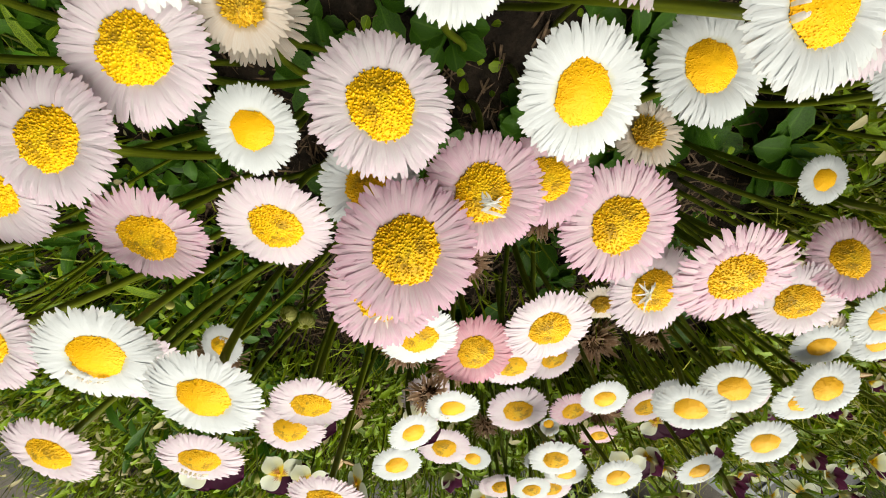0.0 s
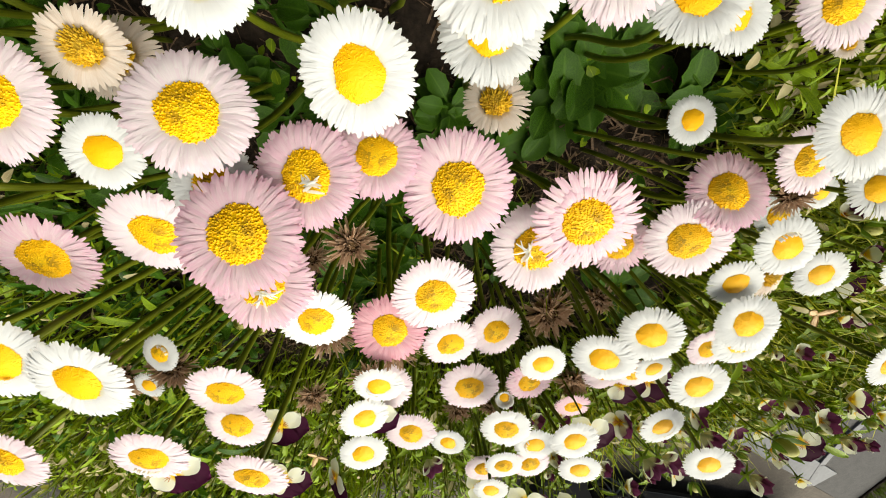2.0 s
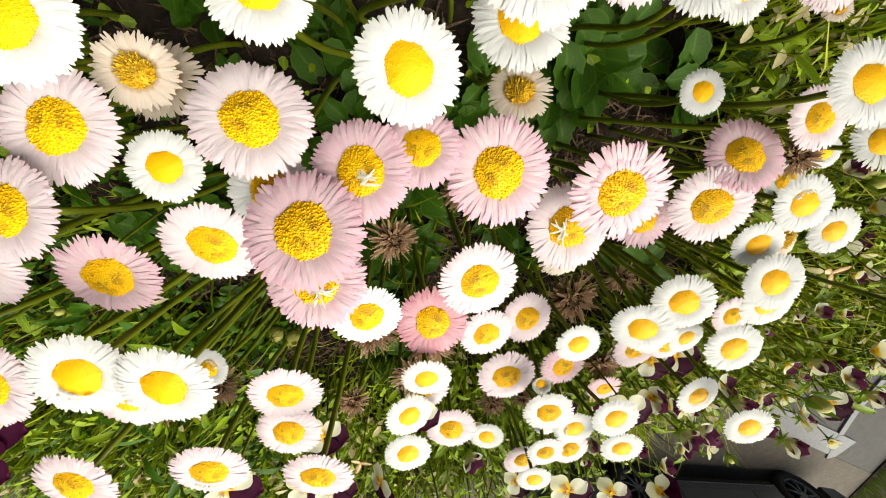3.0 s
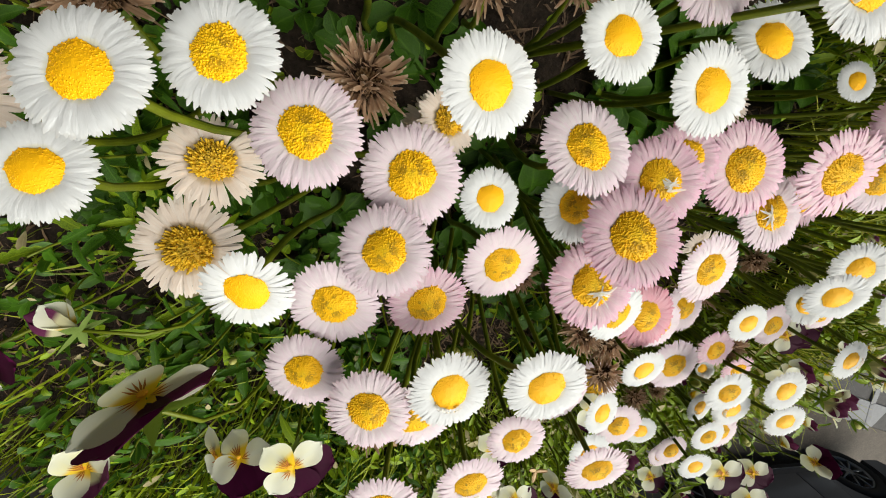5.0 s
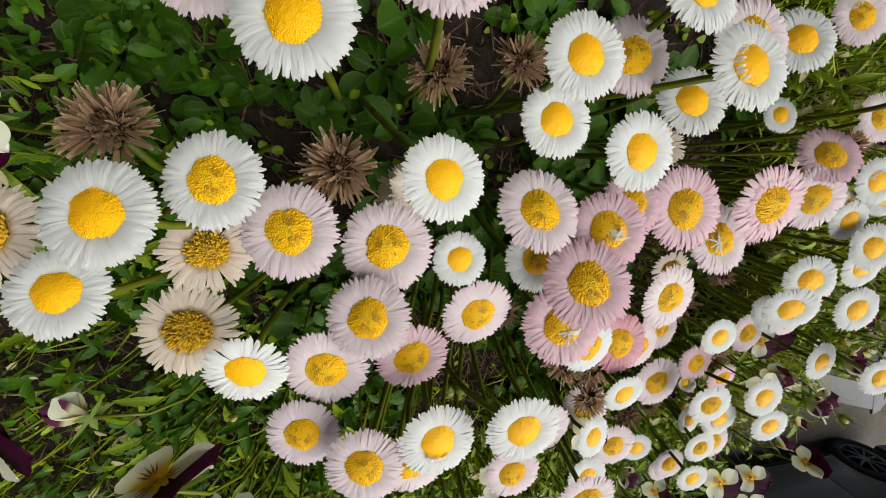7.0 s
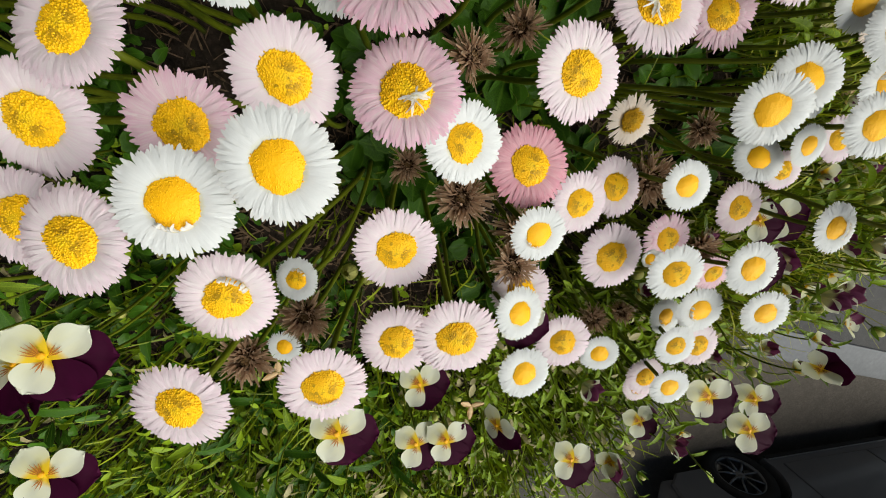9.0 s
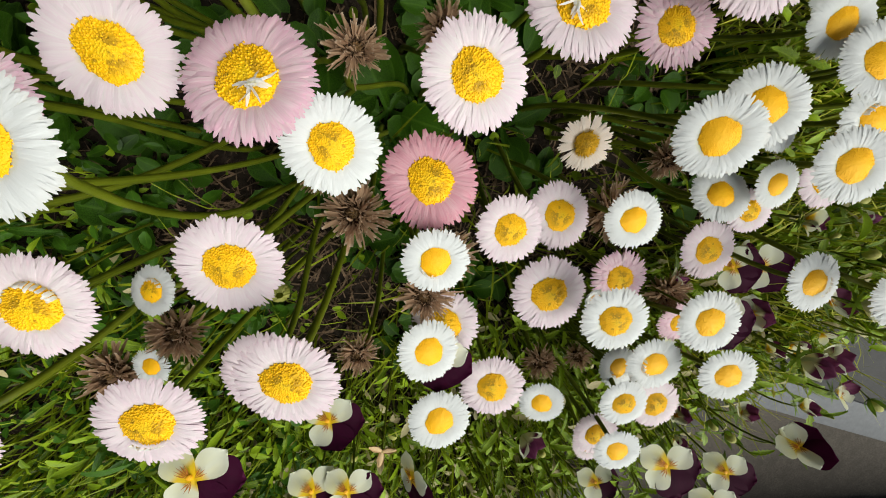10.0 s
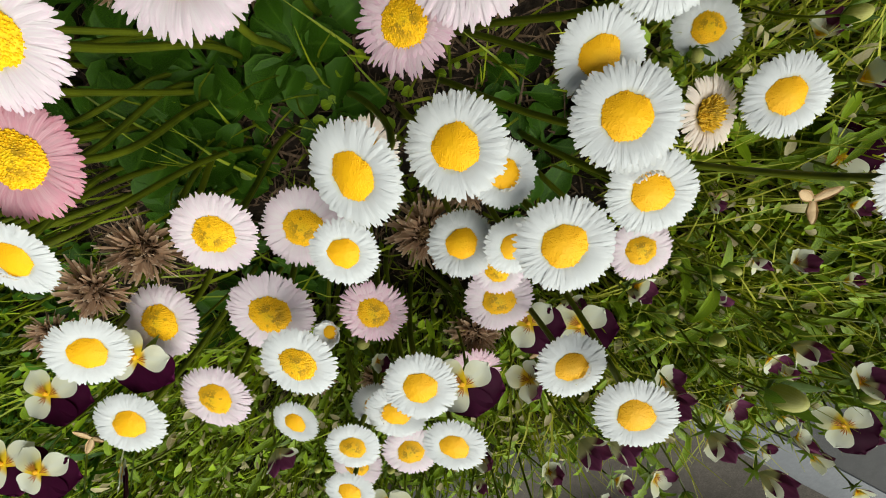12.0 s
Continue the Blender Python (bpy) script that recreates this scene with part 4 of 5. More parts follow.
bm.free()
THROAT_ME.materials.append(THROAT)


def sepal_mesh():
    """Five green pointed lobes behind the flower, one star."""
    V, F, U = [Vector((0, 0, -0.14))], [], [(0.0, 0.5)]
    for k in range(20):
        a1 = 2 * math.pi * k / 20
        r = (0.42, 0.20, 0.10, 0.20)[k % 4]
        V.append(Vector((r * math.cos(a1), r * math.sin(a1), -0.10 - 0.10 * r)))
        U.append((r * 2, 0.5))
    for k in range(20):
        F.append((0, 1 + k, 1 + (k + 1) % 20))
    return mesh_of("calyx", V, F, U, SEPAL)


SEPALS = sepal_mesh()
vcount = 0


def viola(x, y, z, width, face=None, crown=None, closed=0.0, sweep=0.0):
    """A viola flower: centre, spread, the way it faces, the way its purple petals point; closed: how far it folds up."""
    global vcount
    vcount += 1
    rg = random.Random(vcount * 17 + 3)
    n = Vector(face or (0.03 - x + rg.uniform(-0.06, 0.06), -y + rg.uniform(-0.06, 0.06), 1.0 - z)).normalized()
    up = Vector(crown or (0.32 + 1.9 * max(0.0, x) + rg.uniform(-0.25, 0.25), -0.9, 0.0))
    up = (up - n * up.dot(n)).normalized()
    rt = up.cross(n)
    turn = Matrix((rt, up, n)).transposed().to_4x4()
    head = Vector((x, y, z))
    foot = Vector((x - n.x * 0.03 + rg.uniform(-0.02, 0.02), y - n.y * 0.03 + rg.uniform(-0.01, 0.03), 0.0))
    over = out_of(foot.x, foot.y) - (EDGE - 0.03)
    if over > 0:
        foot -= OUT * over
    foot.z = height(foot.x, foot.y) - 0.003
    label = "folded viola with cream petals and dull purple backs" if closed > 0.4 else "open viola with cream lower petals, purple upper petals and yellow throat"
    thing = tagged(new("viola"), label, "viola", "violas in the flower bed")
    thing.location = foot
    at = Matrix.Translation(head - foot) @ turn @ Matrix.Scale(width / (1.1 if closed > 0.4 or sweep else 0.98), 4)

    def petal(me, ang, tilt, z0, wl=None, hinge=0.0):
        m = at @ Matrix.Translation((0, 0, z0)) @ Matrix.Rotation(hinge, 4, "X") @ Matrix.Rotation(ang, 4, "Z") @ Matrix.Rotation(tilt + closed, 4, "X")
        ob = part("petal", me, thing, "", m)
        if wl:
            part("petal_marking", wl, ob)
        return ob

    ups = V_UPB if closed > 0.4 else V_UP
    petal(ups[0], radians(33), rg.uniform(-0.15, 0.05), -0.05, None, -sweep)
    petal(ups[1], radians(-33), rg.uniform(-0.15, 0.05), -0.035, None, -sweep)
    petal(V_SIDE[vcount % 3], radians(80 + rg.uniform(-8, 8)), rg.uniform(-0.05, 0.12), 0.0, W_SIDE)
    petal(V_SIDE[(vcount + 1) % 3], radians(-80 + rg.uniform(-8, 8)), rg.uniform(-0.05, 0.12), 0.01, W_SIDE)
    petal(V_LIP[vcount % 3], radians(180 + rg.uniform(-6, 6)), rg.uniform(-0.10, 0.10), 0.02, W_LIP)
    part("throat", THROAT_ME, thing, "yellow throat", at @ Matrix.Translation((0, 0, 0.02)))
    part("calyx", SEPALS, thing, "", at)
    neck = head - foot - n * width * 0.09
    hook = (Vector((0, 0, 1)) * 0.4 + n).normalized()
    part("stem", mesh_of("stem", *tube(bend(Vector((0, 0, 0)), Vector((0, 0, 1)), neck, hook, 10), 0.0011, 0.0008, 6), STEM), thing)
    return thing


def capsule(x, y, z, width, spin):
    """A dry seed capsule split into three boats."""
    thing = tagged(new("seed_capsule"), "dry tan viola seed capsule split into three valves", "seed capsule", "seed capsules")
    foot = Vector((x + 0.01, y + 0.015, height(x, y) - 0.002))
    thing.location = foot
    for k in range(3):
        bm = bmesh.new()
        bmesh.ops.create_uvsphere(bm, u_segments=10, v_segments=8, radius=0.5)
        for v in bm.verts:
            v.co = Vector((v.co.x + 0.42, v.co.y * 0.42 * (1 - abs(v.co.x) * 0.5), v.co.z * 0.30 - 0.15 * (v.co.z > 0) * (1 - abs(v.co.x))))
        me = bpy.data.meshes.new("valve")
        bm.to_mesh(me)
        bm.free()
        me.materials.append(CAPSULE)
        part("valve", me, thing, "", Matrix.Translation(Vector((x, y, z)) - foot) @ Matrix.Rotation(spin + k * 2.094, 4, "Z") @ Matrix.Rotation(-0.25, 4, "Y") @ Matrix.Scale(width / 1.9, 4))
    pts = bend(Vector((0, 0, 0)), Vector((0, 0, 1)), Vector((x, y, z)) - foot, Vector((0, 0, 1)), 8)
    part("stem", mesh_of("stem", *tube(pts, 0.0009, 0.0007, 5), STEM), thing)


# ---------------------------------------------------------------- green seed pods
bm = bmesh.new()
bmesh.ops.create_uvsphere(bm, u_segments=10, v_segments=8, radius=0.5)
for v in bm.verts:
    v.co = Vector((v.co.x * 0.9, v.co.y * 0.9, v.co.z * (1.25 if v.co.z > 0 else 1.0)))
POD_ME = bpy.data.meshes.new("pod")
bm.to_mesh(POD_ME)
bm.free()
POD_ME.uv_layers.new(name="UVMap")
POD_ME.polygons.foreach_set("use_smooth", [True] * len(POD_ME.polygons))
POD_ME.materials.append(POD)


def collar_mesh():
    """Five narrow pale green lobes clasping a pod."""
    pieces = []
    for k in range(5):
        a1 = 2 * math.pi * k / 5
        d = Vector((math.cos(a1), math.sin(a1), 0))
        side = Vector((-d.y, d.x, 0))
        pts = [d * r + Vector((0, 0, z)) for r, z in ((0.10, -0.55), (0.52, -0.30), (0.72, 0.20), (0.95, 0.62))]
        pieces.append(strip(pts, [0.12, 0.22, 0.18, 0.02], side, d, 0.3))
    V, F, U = join(pieces)
    return mesh_of("calyx", V, F, U, SEPAL)


COLLAR = collar_mesh()


def pod(x, y, z, width, lean, seed):
    rg = random.Random(seed)
    thing = tagged(new("seed_pod"), "plump pale green viola seed pod in its leafy calyx", "seed pod", "seed pods")
    foot = Vector((x - lean[0] * 0.04 + rg.uniform(-0.02, 0.02), y - lean[1] * 0.04 + rg.uniform(-0.01, 0.03), 0))
    over = out_of(foot.x, foot.y) - (EDGE - 0.03)
    if over > 0:
        foot -= OUT * over
    foot.z = height(foot.x, foot.y) - 0.003
    thing.location = foot
    n = Vector((lean[0], lean[1], 0.6)).normalized()
    at = Matrix.Translation(Vector((x, y, z)) - foot) @ frame_to(n, seed) @ Matrix.Scale(width, 4)
    part("pod", POD_ME, thing, "", at)
    part("calyx", COLLAR, thing, "", at)
    pts = bend(Vector((0, 0, 0)), Vector((0, 0, 1)), Vector((x, y, z)) - foot - n * width * 0.5, n, 9)
    part("stem", mesh_of("stem", *tube(pts, 0.0010, 0.0007, 5), STEM), thing)


pr = random.Random(404)
made = 0
while made < 60:
    px, py = pr.uniform(-0.30, 0.52), pr.uniform(-0.56, -0.10)
    if not viola_ground(px, py) or out_of(px, py) > EDGE + 0.01 or (px < 0.05 and pr.random() < 0.6):
        continue
    made += 1
    pod(px, py, pr.uniform(0.035, 0.095), pr.uniform(0.006, 0.010), (pr.uniform(-0.3, 0.7), pr.uniform(-0.8, 0.4)), made)


fr = random.Random(515)
made = 0
while made < 46:
    fx, fy = fr.uniform(0.08, 0.52), fr.uniform(-0.52, -0.18)
    if not 0.30 < out_of(fx, fy) < EDGE + 0.01:
        continue
    made += 1
    viola(fx, fy, fr.uniform(0.05, 0.085), fr.uniform(0.018, 0.032), (fr.uniform(0.0, 0.7), fr.uniform(-0.6, 0.5), fr.uniform(0.2, 0.6)), (fr.uniform(0.2, 0.9), fr.uniform(-0.6, 0.4), fr.uniform(0.0, 0.6)), fr.uniform(0.45, 0.95))


for i in range(22):
    p = ALONG * fr.uniform(0.26, 0.60) + OUT * fr.uniform(EDGE - 0.04, EDGE + 0.07)
    viola(p.x, p.y, fr.uniform(0.03, 0.075), fr.uniform(0.022, 0.034), (fr.uniform(0.0, 0.6), fr.uniform(-0.5, 0.5), fr.uniform(0.2, 0.6)), (fr.uniform(0.2, 0.9), fr.uniform(-0.6, 0.4), fr.uniform(0.0, 0.6)), fr.uniform(0.45, 0.95))


viola(-0.192, -0.025, 0.223, 0.043, (0.22, 0.94, 0.09), (0.69, -0.25, 0.73), 0.0, -0.50)
viola(-0.190, -0.100, 0.196, 0.032)
viola(-0.222, -0.099, 0.180, 0.030, (0.1, 0.5, 0.5), (0.2, -0.4, 0.9))
viola(-0.277, -0.067, 0.185, 0.032, (0.3, 0.3, 0.8), (0.3, -0.9, 0.0), 0.45)
viola(-0.286, -0.156, 0.160, 0.036)
viola(-0.272, 0.001, 0.185, 0.034, (-0.45, 0.15, 0.90), (0.75, 0.18, 0.40))
viola(-0.238, -0.004, 0.181, 0.030, (-0.63, 0.68, -0.23), (0.10, -0.50, 0.80), 1.0)
viola(-0.192, 0.110, 0.182, 0.036, (0.25, 0.15, 0.9), (-0.85, -0.55, -0.2), 0.0, 0.35)
viola(-0.240, -0.103, 0.170, 0.036, (-0.4, 0.3, 0.6))
viola(-0.143, -0.215, 0.166, 0.036)
viola(-0.107, -0.254, 0.109, 0.036)
viola(-0.106, -0.288, 0.134, 0.034)
viola(-0.126, -0.280, 0.132, 0.035)
viola(-0.071, -0.306, 0.126, 0.033, (-0.6, 0.4, 0.5), (0.3, -0.9, 0.0))
viola(-0.034, -0.375, 0.125, 0.036)
viola(0.0468, -0.4469, 0.0693, 0.036)
viola(0.090, -0.3855, 0.1216, 0.040)
viola(0.110, -0.432, 0.130, 0.038)
viola(0.140, -0.440, 0.105, 0.036)
viola(0.172, -0.395, 0.135, 0.030, (0.1, 0.75, 0.45), (0.85, -0.5, 0.0), 0.35)
viola(0.225, -0.500, 0.060, 0.034, (0.5, 0.3, 0.2), (0.8, -0.5, 0.0), 0.8)
viola(0.225, -0.366, 0.106, 0.034, (0.6, -0.2, 0.3), (0.3, 0.3, 0.9), 0.8)
viola(-0.020, -0.233, 0.125, 0.034)
viola(0.005, -0.335, 0.100, 0.032, (0.3, -0.8, 0.3), (0.4, 0.2, 0.9), 0.7)
viola(0.145, -0.283, 0.128, 0.034)
viola(0.223, -0.300, 0.072, 0.038)
viola(0.181, -0.307, 0.105, 0.032, (-0.4, 0.5, 0.6), (0.8, -0.3, 0.0), 0.5)
viola(0.204, -0.352, 0.114, 0.034, (0.5, -0.5, 0.4), (0.3, 0.3, 0.8), 0.8)
viola(0.346, -0.330, 0.088, 0.034, (0.4, -0.4, 0.5), (0.5, 0.4, 0.5), 0.8)
viola(0.399, -0.420, 0.077, 0.036)
viola(0.396, -0.375, 0.082, 0.034, (0.2, 0.5, 0.6), (0.7, -0.4, 0.0), 0.6)
viola(0.422, -0.227, 0.077, 0.036, (0.3, -0.2, 0.6), (0.6, 0.5, 0.0), 0.7)
viola(0.316, -0.410, 0.109, 0.036, (0.5, -0.3, 0.4), (0.4, 0.5, 0.5), 0.8)
viola(0.287, -0.375, 0.104, 0.034, (0.3, -0.6, 0.4), (0.3, 0.5, 0.6), 0.8)
viola(0.368, -0.303, 0.112, 0.034, (0.4, 0.2, 0.4), (0.8, -0.3, 0.2), 0.7)
viola(0.431, -0.411, 0.082, 0.036, (0.4, -0.2, 0.5), (0.5, 0.4, 0.5), 0.8)
viola(0.254, -0.332, 0.110, 0.034, (0.5, -0.3, 0.4), (0.3, 0.5, 0.6), 0.8)
viola(0.188, -0.279, 0.090, 0.034)
viola(0.275, -0.360, 0.070, 0.034, (0.3, 0.3, 0.5), (0.8, -0.4, 0.0), 0.5)
viola(0.060, -0.470, 0.085, 0.036, (0.5, -0.3, 0.4), (0.3, 0.5, 0.6), 0.7)
viola(0.000, -0.450, 0.090, 0.036, (-0.3, 0.4, 0.5), (0.5, -0.6, 0.2), 0.6)
capsule(0.360, -0.243, 0.073, 0.030, 0.4)
capsule(0.196, -0.325, 0.060, 0.020, 1.2)
capsule(-0.081, -0.281, 0.122, 0.022, 2.0)
capsule(-0.178, -0.185, 0.120, 0.022, 0.9)
capsule(0.325, -0.240, 0.045, 0.018, 2.4)
viola(0.398, -0.229, 0.047, 0.038, (-0.3, 0.3, 0.85), (0.95, 0.1, 0.0))
viola(0.366, -0.157, 0.058, 0.028, (0.1, 0.6, 0.5), (0.75, 0.5, 0.3), 0.8)
viola(0.370, -0.182, 0.078, 0.027, (0.5, 0.2, 0.4), (0.8, 0.1, 0.3), 0.8)
pod(0.297, -0.314, 0.138, 0.014, (0.2, 0.2), 77)


# ---------------------------------------------------------------- the yard below, beyond the bed
def lay(ob, origin, along):
    """Turns a thing so that its x runs along a direction in the plan."""
    ob.matrix_world = Matrix.Translation(origin) @ Matrix.Rotation(math.atan2(along[1], along[0]), 4, "Z")
    return ob


def solid(name, x0, x1, y0, y1, z0, z1, mat, bevel):
    bm = bmesh.new()
    bmesh.ops.create_cube(bm, size=1)
    for v in bm.verts:
        v.co = Vector((x0 + (v.co.x + 0.5) * (x1 - x0), y0 + (v.co.y + 0.5) * (y1 - y0), z0 + (v.co.z + 0.5) * (z1 - z0)))
    bmesh.ops.bevel(bm, geom=bm.edges[:], offset=bevel, segments=3, affect="EDGES", profile=0.6)
    me = bpy.data.meshes.new(name)
    bm.to_mesh(me)
    bm.free()
    me.polygons.foreach_set("use_smooth", [True] * len(me.polygons))
    me.materials.append(mat)
    return me


# the drive runs beside a row of pale stones
ROW = (0.74, -0.673)
ROW_AT = (2.02, -3.50, PAVE)
lay(box("road", -6.0, 14.0, -9.0, 0.0, -0.05, 0.006, CONCRETE, 0.004, "structure", "sandy brown speckled concrete drive", "drive"), ROW_AT, ROW)
paving = lay(tagged(new("paving_strip"), "row of pale grey flat paving stones beside the drive", "paving", kind="structure"), ROW_AT, ROW)
STONE_ME = solid("paving_stone", 0.001, 2.999, 0.006, 0.33, -0.05, 0.022, PALE_STONE, 0.006)
for k in (-3.0, 0.0):
    part("paving_stone", STONE_ME, paving, "", Matrix.Translation((k, 0, 0)))

# a curved edging of narrow stones
EDGING = [Vector((4.16, -5.50, 0)), Vector((4.19, -5.05, 0)), Vector((4.28, -4.60, 0)), Vector((4.46, -4.16, 0)), Vector((4.74, -3.72, 0)), Vector((5.10, -3.30, 0))]
edging = tagged(new("kerb_edging"), "curved narrow pale stone edging of the drive", "kerb", kind="structure")
edging.location = (0, 0, PAVE)
for p, q in zip(EDGING, EDGING[1:]):
    d = q - p
    m = Matrix.Translation(p) @ Matrix.Rotation(math.atan2(d.y, d.x), 4, "Z")
    part("edging_stone", solid("edging_stone", 0.003, d.length - 0.003, -0.04, 0.04, -0.05, 0.026, PALE_STONE, 0.006), edging, "", m)

# lawn on the far side, with a few yellow blossoms
lawn = lay(box("lawn_soil", 0.0, 9.0, -4.0, 4.0, -0.05, 0.02, SOIL, 0.01, "structure", "dark soil under the lawn", "lawn"), (5.0, -6.0, PAVE), (0.93, -0.36))
gr = random.Random(61)
pieces = []
for k in range(9000):
    u, v = gr.uniform(0.0, 1.0) ** 1.6 * 4.0, gr.uniform(-2.2, 2.2)
    p = lawn.matrix_world @ Vector((u + 0.02, v, 0.015))
    h, a1 = gr.uniform(0.04, 0.12), gr.uniform(0, 6.28)
    d = Vector((math.cos(a1), math.sin(a1), 0))
    pts = [p + d * h * 0.5 * s * s + Vector((0, 0, h * s)) for s in (0.0, 0.5, 1.0)]
    pieces.append(strip(pts, [0.005, 0.005, 0.001], Vector((-d.y, d.x, 0)), Vector((0, 0, 1)), 0.2))
V, F, U = join(pieces)
tagged(new("lawn_grass", mesh_of("lawn_grass", V, F, U, LAWN)), "short green lawn grass beyond the drive", "grass", kind="stuff")


def dandelion(x, y, seed):
    """A yellow lawn blossom: two rings of strap petals on a short stem."""
    rg = random.Random(seed)
    thing = tagged(new("dandelion"), "small yellow blossom in the lawn grass", "flower", "yellow blossoms in the lawn")
    thing.location = (x, y, PAVE + 0.015)
    h = rg.uniform(0.09, 0.13)
    part("stem", mesh_of("stem", *tube([Vector((0, 0, 0)), Vector((0.005, 0, h * 0.5)), Vector((0, 0, h))], 0.002, 0.002, 5), STEM), thing)
    pieces = []
    for k in range(34):
        a1 = 2.4 * k
        r = 0.010 + 0.014 * ((k % 17) / 17)
        d = Vector((math.cos(a1), math.sin(a1), 0))
        pts = [Vector((0, 0, h)) + d * r * s + Vector((0, 0, 0.012 * s * (1 - s * 0.5))) for s in (0.0, 0.5, 1.0)]
        pieces.append(strip(pts, [0.002, 0.004, 0.003], Vector((-d.y, d.x, 0)), Vector((0, 0, 1)), 0.1))
    part("petals", mesh_of("petals", *join(pieces), DANDELION), thing)


for k in range(12):
    p = lawn.matrix_world @ Vector((gr.uniform(0.1, 1.5), gr.uniform(-0.6, 1.6), 0))
    dandelion(p.x, p.y, 40 + k)


# ---------------------------------------------------------------- the parked car
FRONT_WHEEL, REAR_WHEEL, AXLE, TYRE_R = 0.35, 2.66, 0.315, 0.315
ARCH_R = 0.375


def side_shell(name, outline, stations, mat):
    """A shell lofted across the car: the same outline at each station of (y, shrink towards the middle height, lift)."""
    n = len(outline)
    cx = sum(p[0] for p in outline) / n
    V, F = [], []
    for y, kx, kz in stations:
        V += [Vector((cx + (x - cx) * kx, y, 0.55 + (z - 0.55) * kz)) for x, z in outline]
    for i in range(len(stations) - 1):
        for k in range(n):
            k2 = (k + 1) % n
            F.append((i * n + k, i * n + k2, (i + 1) * n + k2, (i + 1) * n + k))
    F.append(tuple(range(n))[::-1])
    F.append(tuple((len(stations) - 1) * n + k for k in range(n)))
    bm = bmesh.new()
    vs = [bm.verts.new(v) for v in V]
    for f in F:
        bm.faces.new([vs[i] for i in f])
    bmesh.ops.recalc_face_normals(bm, faces=bm.faces[:])
    bmesh.ops.triangulate(bm, faces=[f for f in bm.faces if len(f.verts) > 4])
    me = bpy.data.meshes.new(name)
    bm.to_mesh(me)
    bm.free()
    me.materials.append(mat)
    return me


def arch(x):
    """The edge of a wheel arch, from back to front along the sill."""
    lo = math.asin((0.20 - AXLE) / ARCH_R)
    return [(x + ARCH_R * math.cos(a1), AXLE + ARCH_R * math.sin(a1)) for a1 in [lo + (math.pi - 2 * lo) * k / 14 for k in range(15)]]


car = lay(tagged(new("car"), "small dark grey parked car with alloy wheels on the drive", "car"), (1.146, -4.423, PAVE + 0.008), (0.909, -0.417))
lower = [(3.22, 0.22)] + arch(REAR_WHEEL) + arch(FRONT_WHEEL) + [(-0.30, 0.20), (-0.42, 0.30), (-0.44, 0.58), (-0.36, 0.72), (0.20, 0.90), (0.62, 0.97), (1.6, 0.99), (2.9, 1.00), (3.20, 0.92), (3.30, 0.60), (3.29, 0.34)]
part("body", side_shell("body", lower, [(0.0, 0.985, 0.96), (-0.02, 0.995, 0.99), (-0.06, 1.0, 1.0), (-1.52, 1.0, 1.0), (-1.58, 0.985, 0.97)], CAR_PAINT), car)
cabin = [(0.62, 0.96), (1.22, 1.42), (1.50, 1.47), (2.60, 1.45), (2.92, 1.38), (3.18, 0.98)]
part("cabin", side_shell("cabin", cabin, [(-0.05, 1.0, 0.98), (-0.16, 0.95, 1.0), (-1.42, 0.95, 1.0), (-1.53, 1.0, 0.98)], CAR_PAINT), car)
part("sill", solid("sill", FRONT_WHEEL + 0.40, REAR_WHEEL - 0.40, -0.05, 0.004, 0.185, 0.225, RUBBER, 0.004), car, "black plastic sill")
part("trim_strip", solid("trim_strip", FRONT_WHEEL + 0.42, REAR_WHEEL - 0.42, -0.02, 0.007, 0.228, 0.238, ALLOY, 0.002), car, "thin bright trim along the sill")
for x0, x1 in ((0.86, 1.86), (1.87, 2.22)):
    door = part("door", solid("door", x0, x1, -0.05, 0.012, 0.30, 0.93, CAR_PAINT, 0.011), car)
    part("handle", solid("handle", x1 - 0.22, x1 - 0.06, 0.010, 0.032, 0.80, 0.825, CAR_PAINT, 0.006), door)
    part("window", side_shell("window", [(x0 + 0.10, 1.00), (x0 + 0.32, 1.36), (x1 - 0.05, 1.38), (x1 - 0.03, 1.00)], [(-0.048, 1.0, 1.0), (-0.10, 1.0, 1.0)], CAR_GLASS), car, "dark side window")
part("bumper", solid("bumper", 3.05, 3.36, -1.54, -0.04, 0.30, 0.56, CAR_PAINT, 0.05), car)
part("bumper", solid("bumper", -0.48, -0.20, -1.54, -0.04, 0.22, 0.46, CAR_PAINT, 0.05), car)
part("headlight", solid("headlight", -0.47, -0.20, -0.32, 0.006, 0.50, 0.66, LAMP_GLASS, 0.03), car, "clear glass headlight")
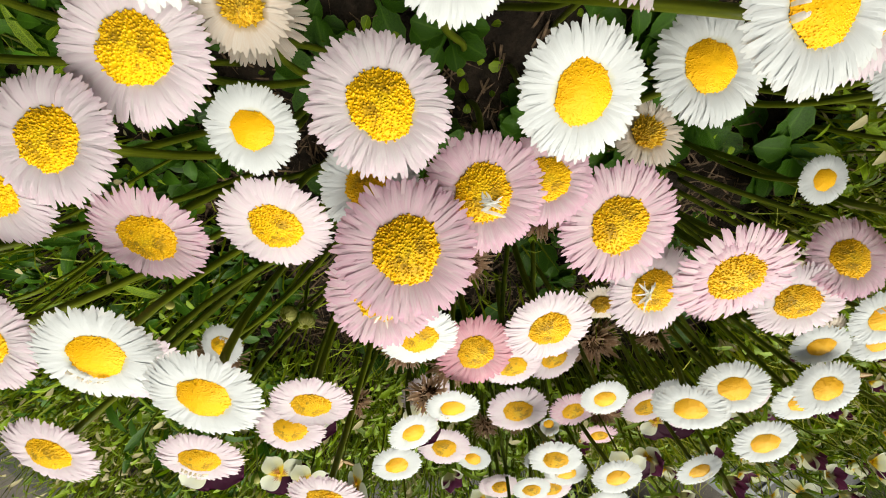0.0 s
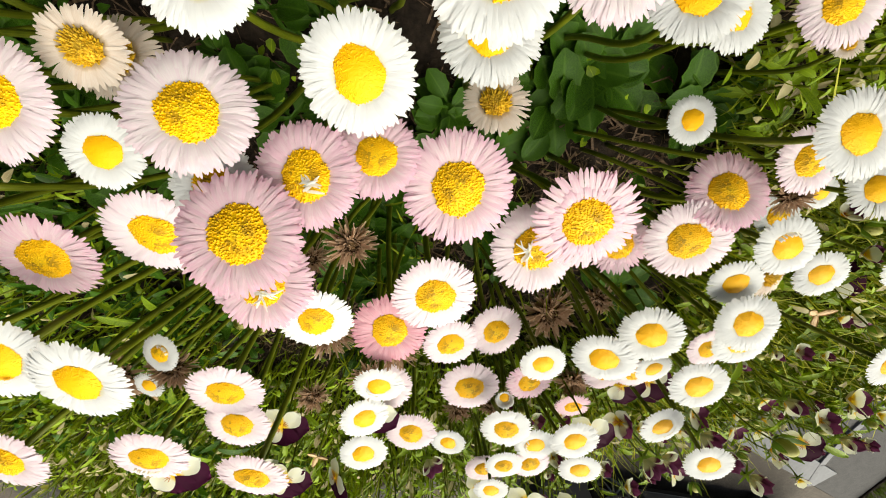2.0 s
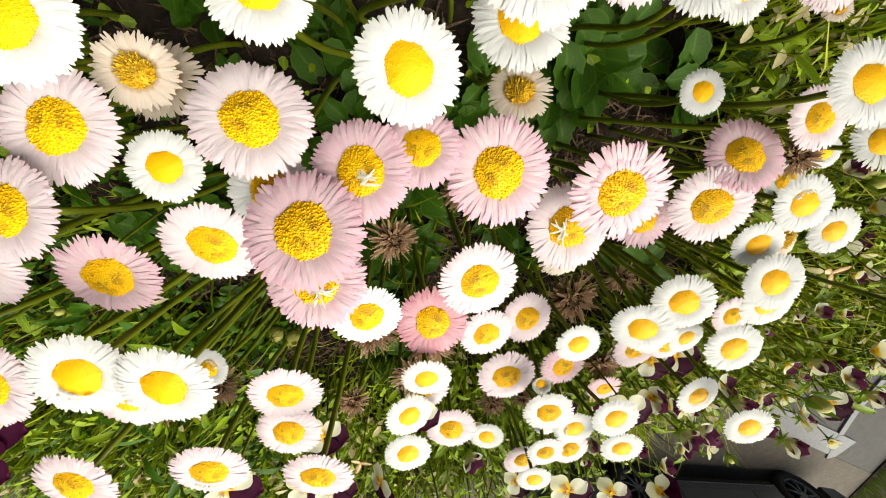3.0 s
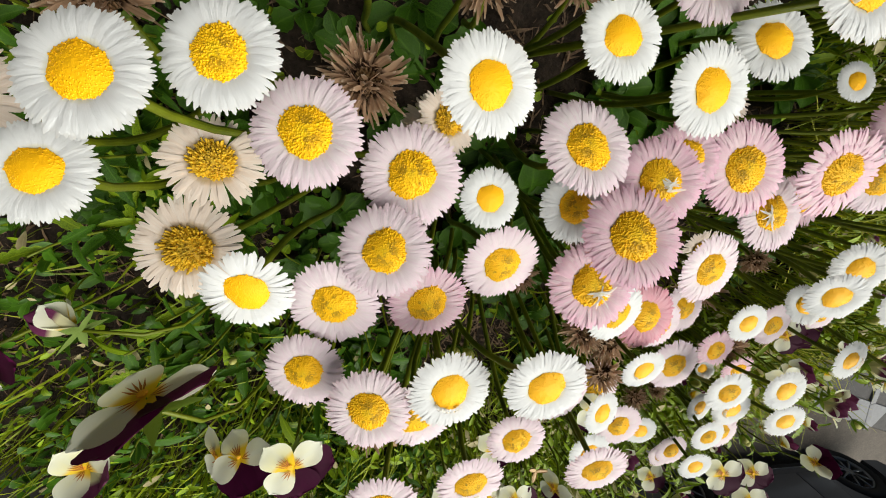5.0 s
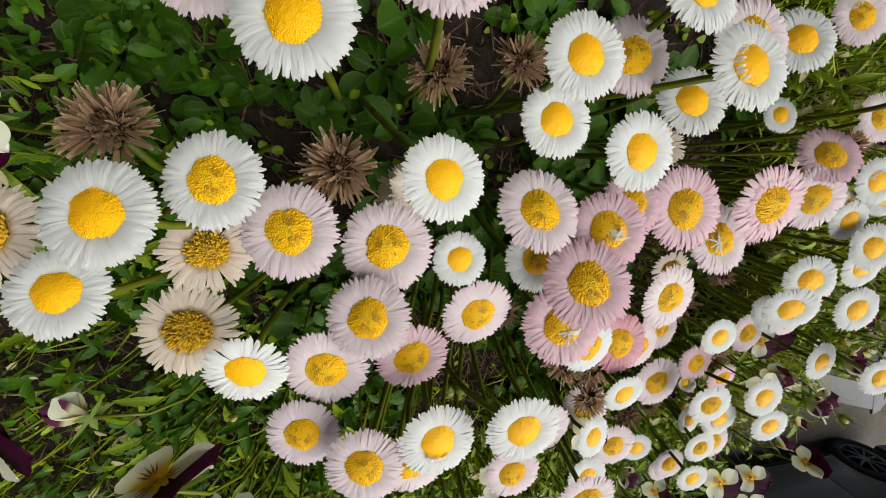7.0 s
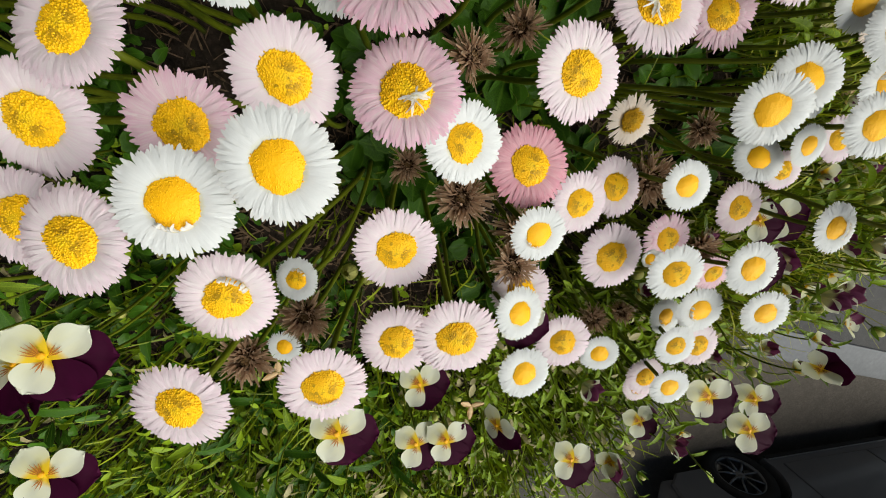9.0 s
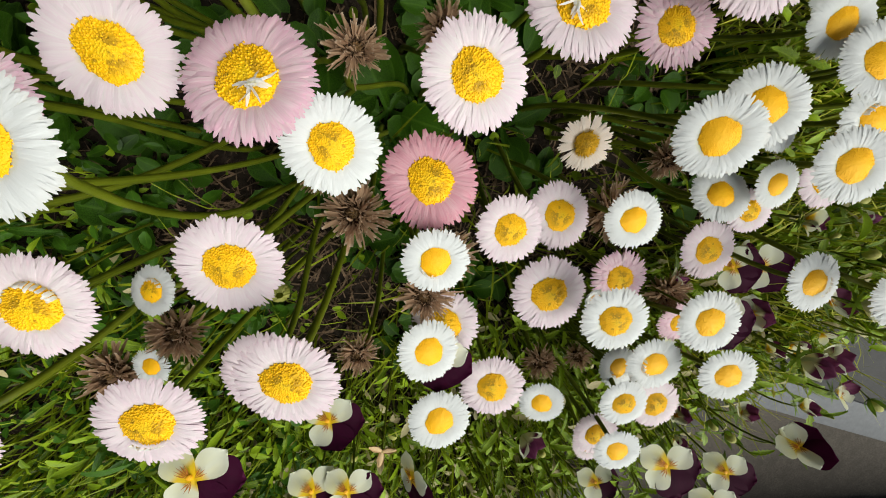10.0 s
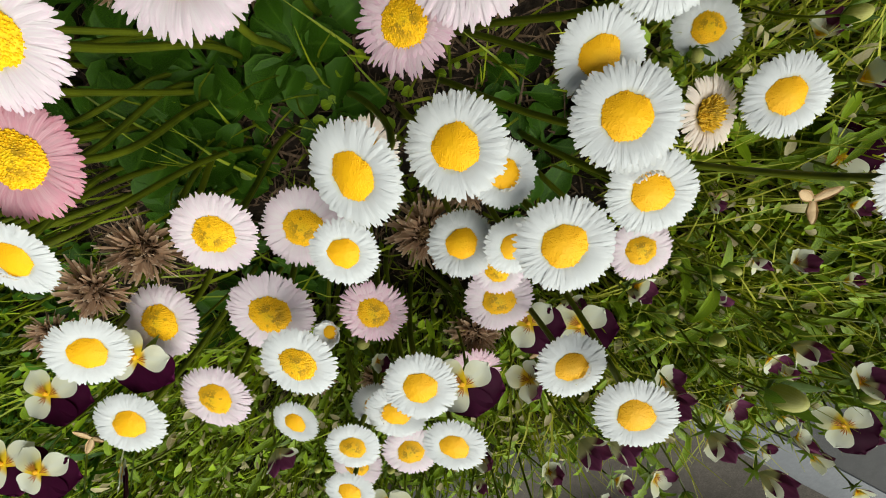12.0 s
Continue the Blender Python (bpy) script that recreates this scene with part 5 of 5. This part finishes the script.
part("wing_mirror", solid("wing_mirror", 0.96, 1.08, 0.0, 0.20, 0.94, 1.06, CAR_PAINT, 0.03), car)


def ring(name, profile, mat, seg=36):
    """A lathe about the y axis: profile of (radius, y), closed."""
    V, F = [], []
    n = len(profile)
    for k in range(seg):
        a1 = 2 * math.pi * k / seg
        V += [Vector((r * math.cos(a1), y, r * math.sin(a1))) for r, y in profile]
    for k in range(seg):
        for i in range(n):
            a0, b0 = k * n + i, k * n + (i + 1) % n
            a2, b2 = (k + 1) % seg * n + i, (k + 1) % seg * n + (i + 1) % n
            F.append((a0, b0, b2, a2))
    return mesh_of(name, V, F, None, mat)


TYRE_ME = ring("tyre", [(0.205, -0.02), (0.225, 0.004), (0.275, 0.008), (0.302, -0.004), (TYRE_R, -0.03), (TYRE_R, -0.15), (0.29, -0.17), (0.205, -0.16)], RUBBER)
RIM_ME = ring("rim", [(0.190, -0.030), (0.208, -0.004), (0.212, -0.020), (0.200, -0.15), (0.180, -0.15)], ALLOY)
HUB_ME = ring("hub", [(0.0005, -0.004), (0.045, -0.008), (0.055, -0.025), (0.05, -0.10), (0.0005, -0.10)], ALLOY, 20)
SPOKE_ME = mesh_of("spoke", *tube([Vector((0.04, -0.016, 0)), Vector((0.12, -0.010, 0.006)), Vector((0.198, -0.016, 0.0))], 0.014, 0.009, 6), ALLOY)
DRUM_ME = ring("brake_disc", [(0.0005, -0.09), (0.15, -0.09), (0.15, -0.12), (0.0005, -0.12)], RUBBER, 24)
for wx in (FRONT_WHEEL, REAR_WHEEL):
    for y, turn in ((-0.02, 0.0), (-1.56, math.pi)):
        wheel = part("wheel", TYRE_ME, car, "black tyre on a spoked alloy rim", Matrix.Translation((wx, y, AXLE)) @ Matrix.Rotation(turn, 4, "Z"))
        part("rim", RIM_ME, wheel)
        part("hub", HUB_ME, wheel)
        part("brake_disc", DRUM_ME, wheel)
        for k in range(9):
            part("spoke", SPOKE_ME, wheel, "", Matrix.Rotation(2 * math.pi * k / 9, 4, "Y"))
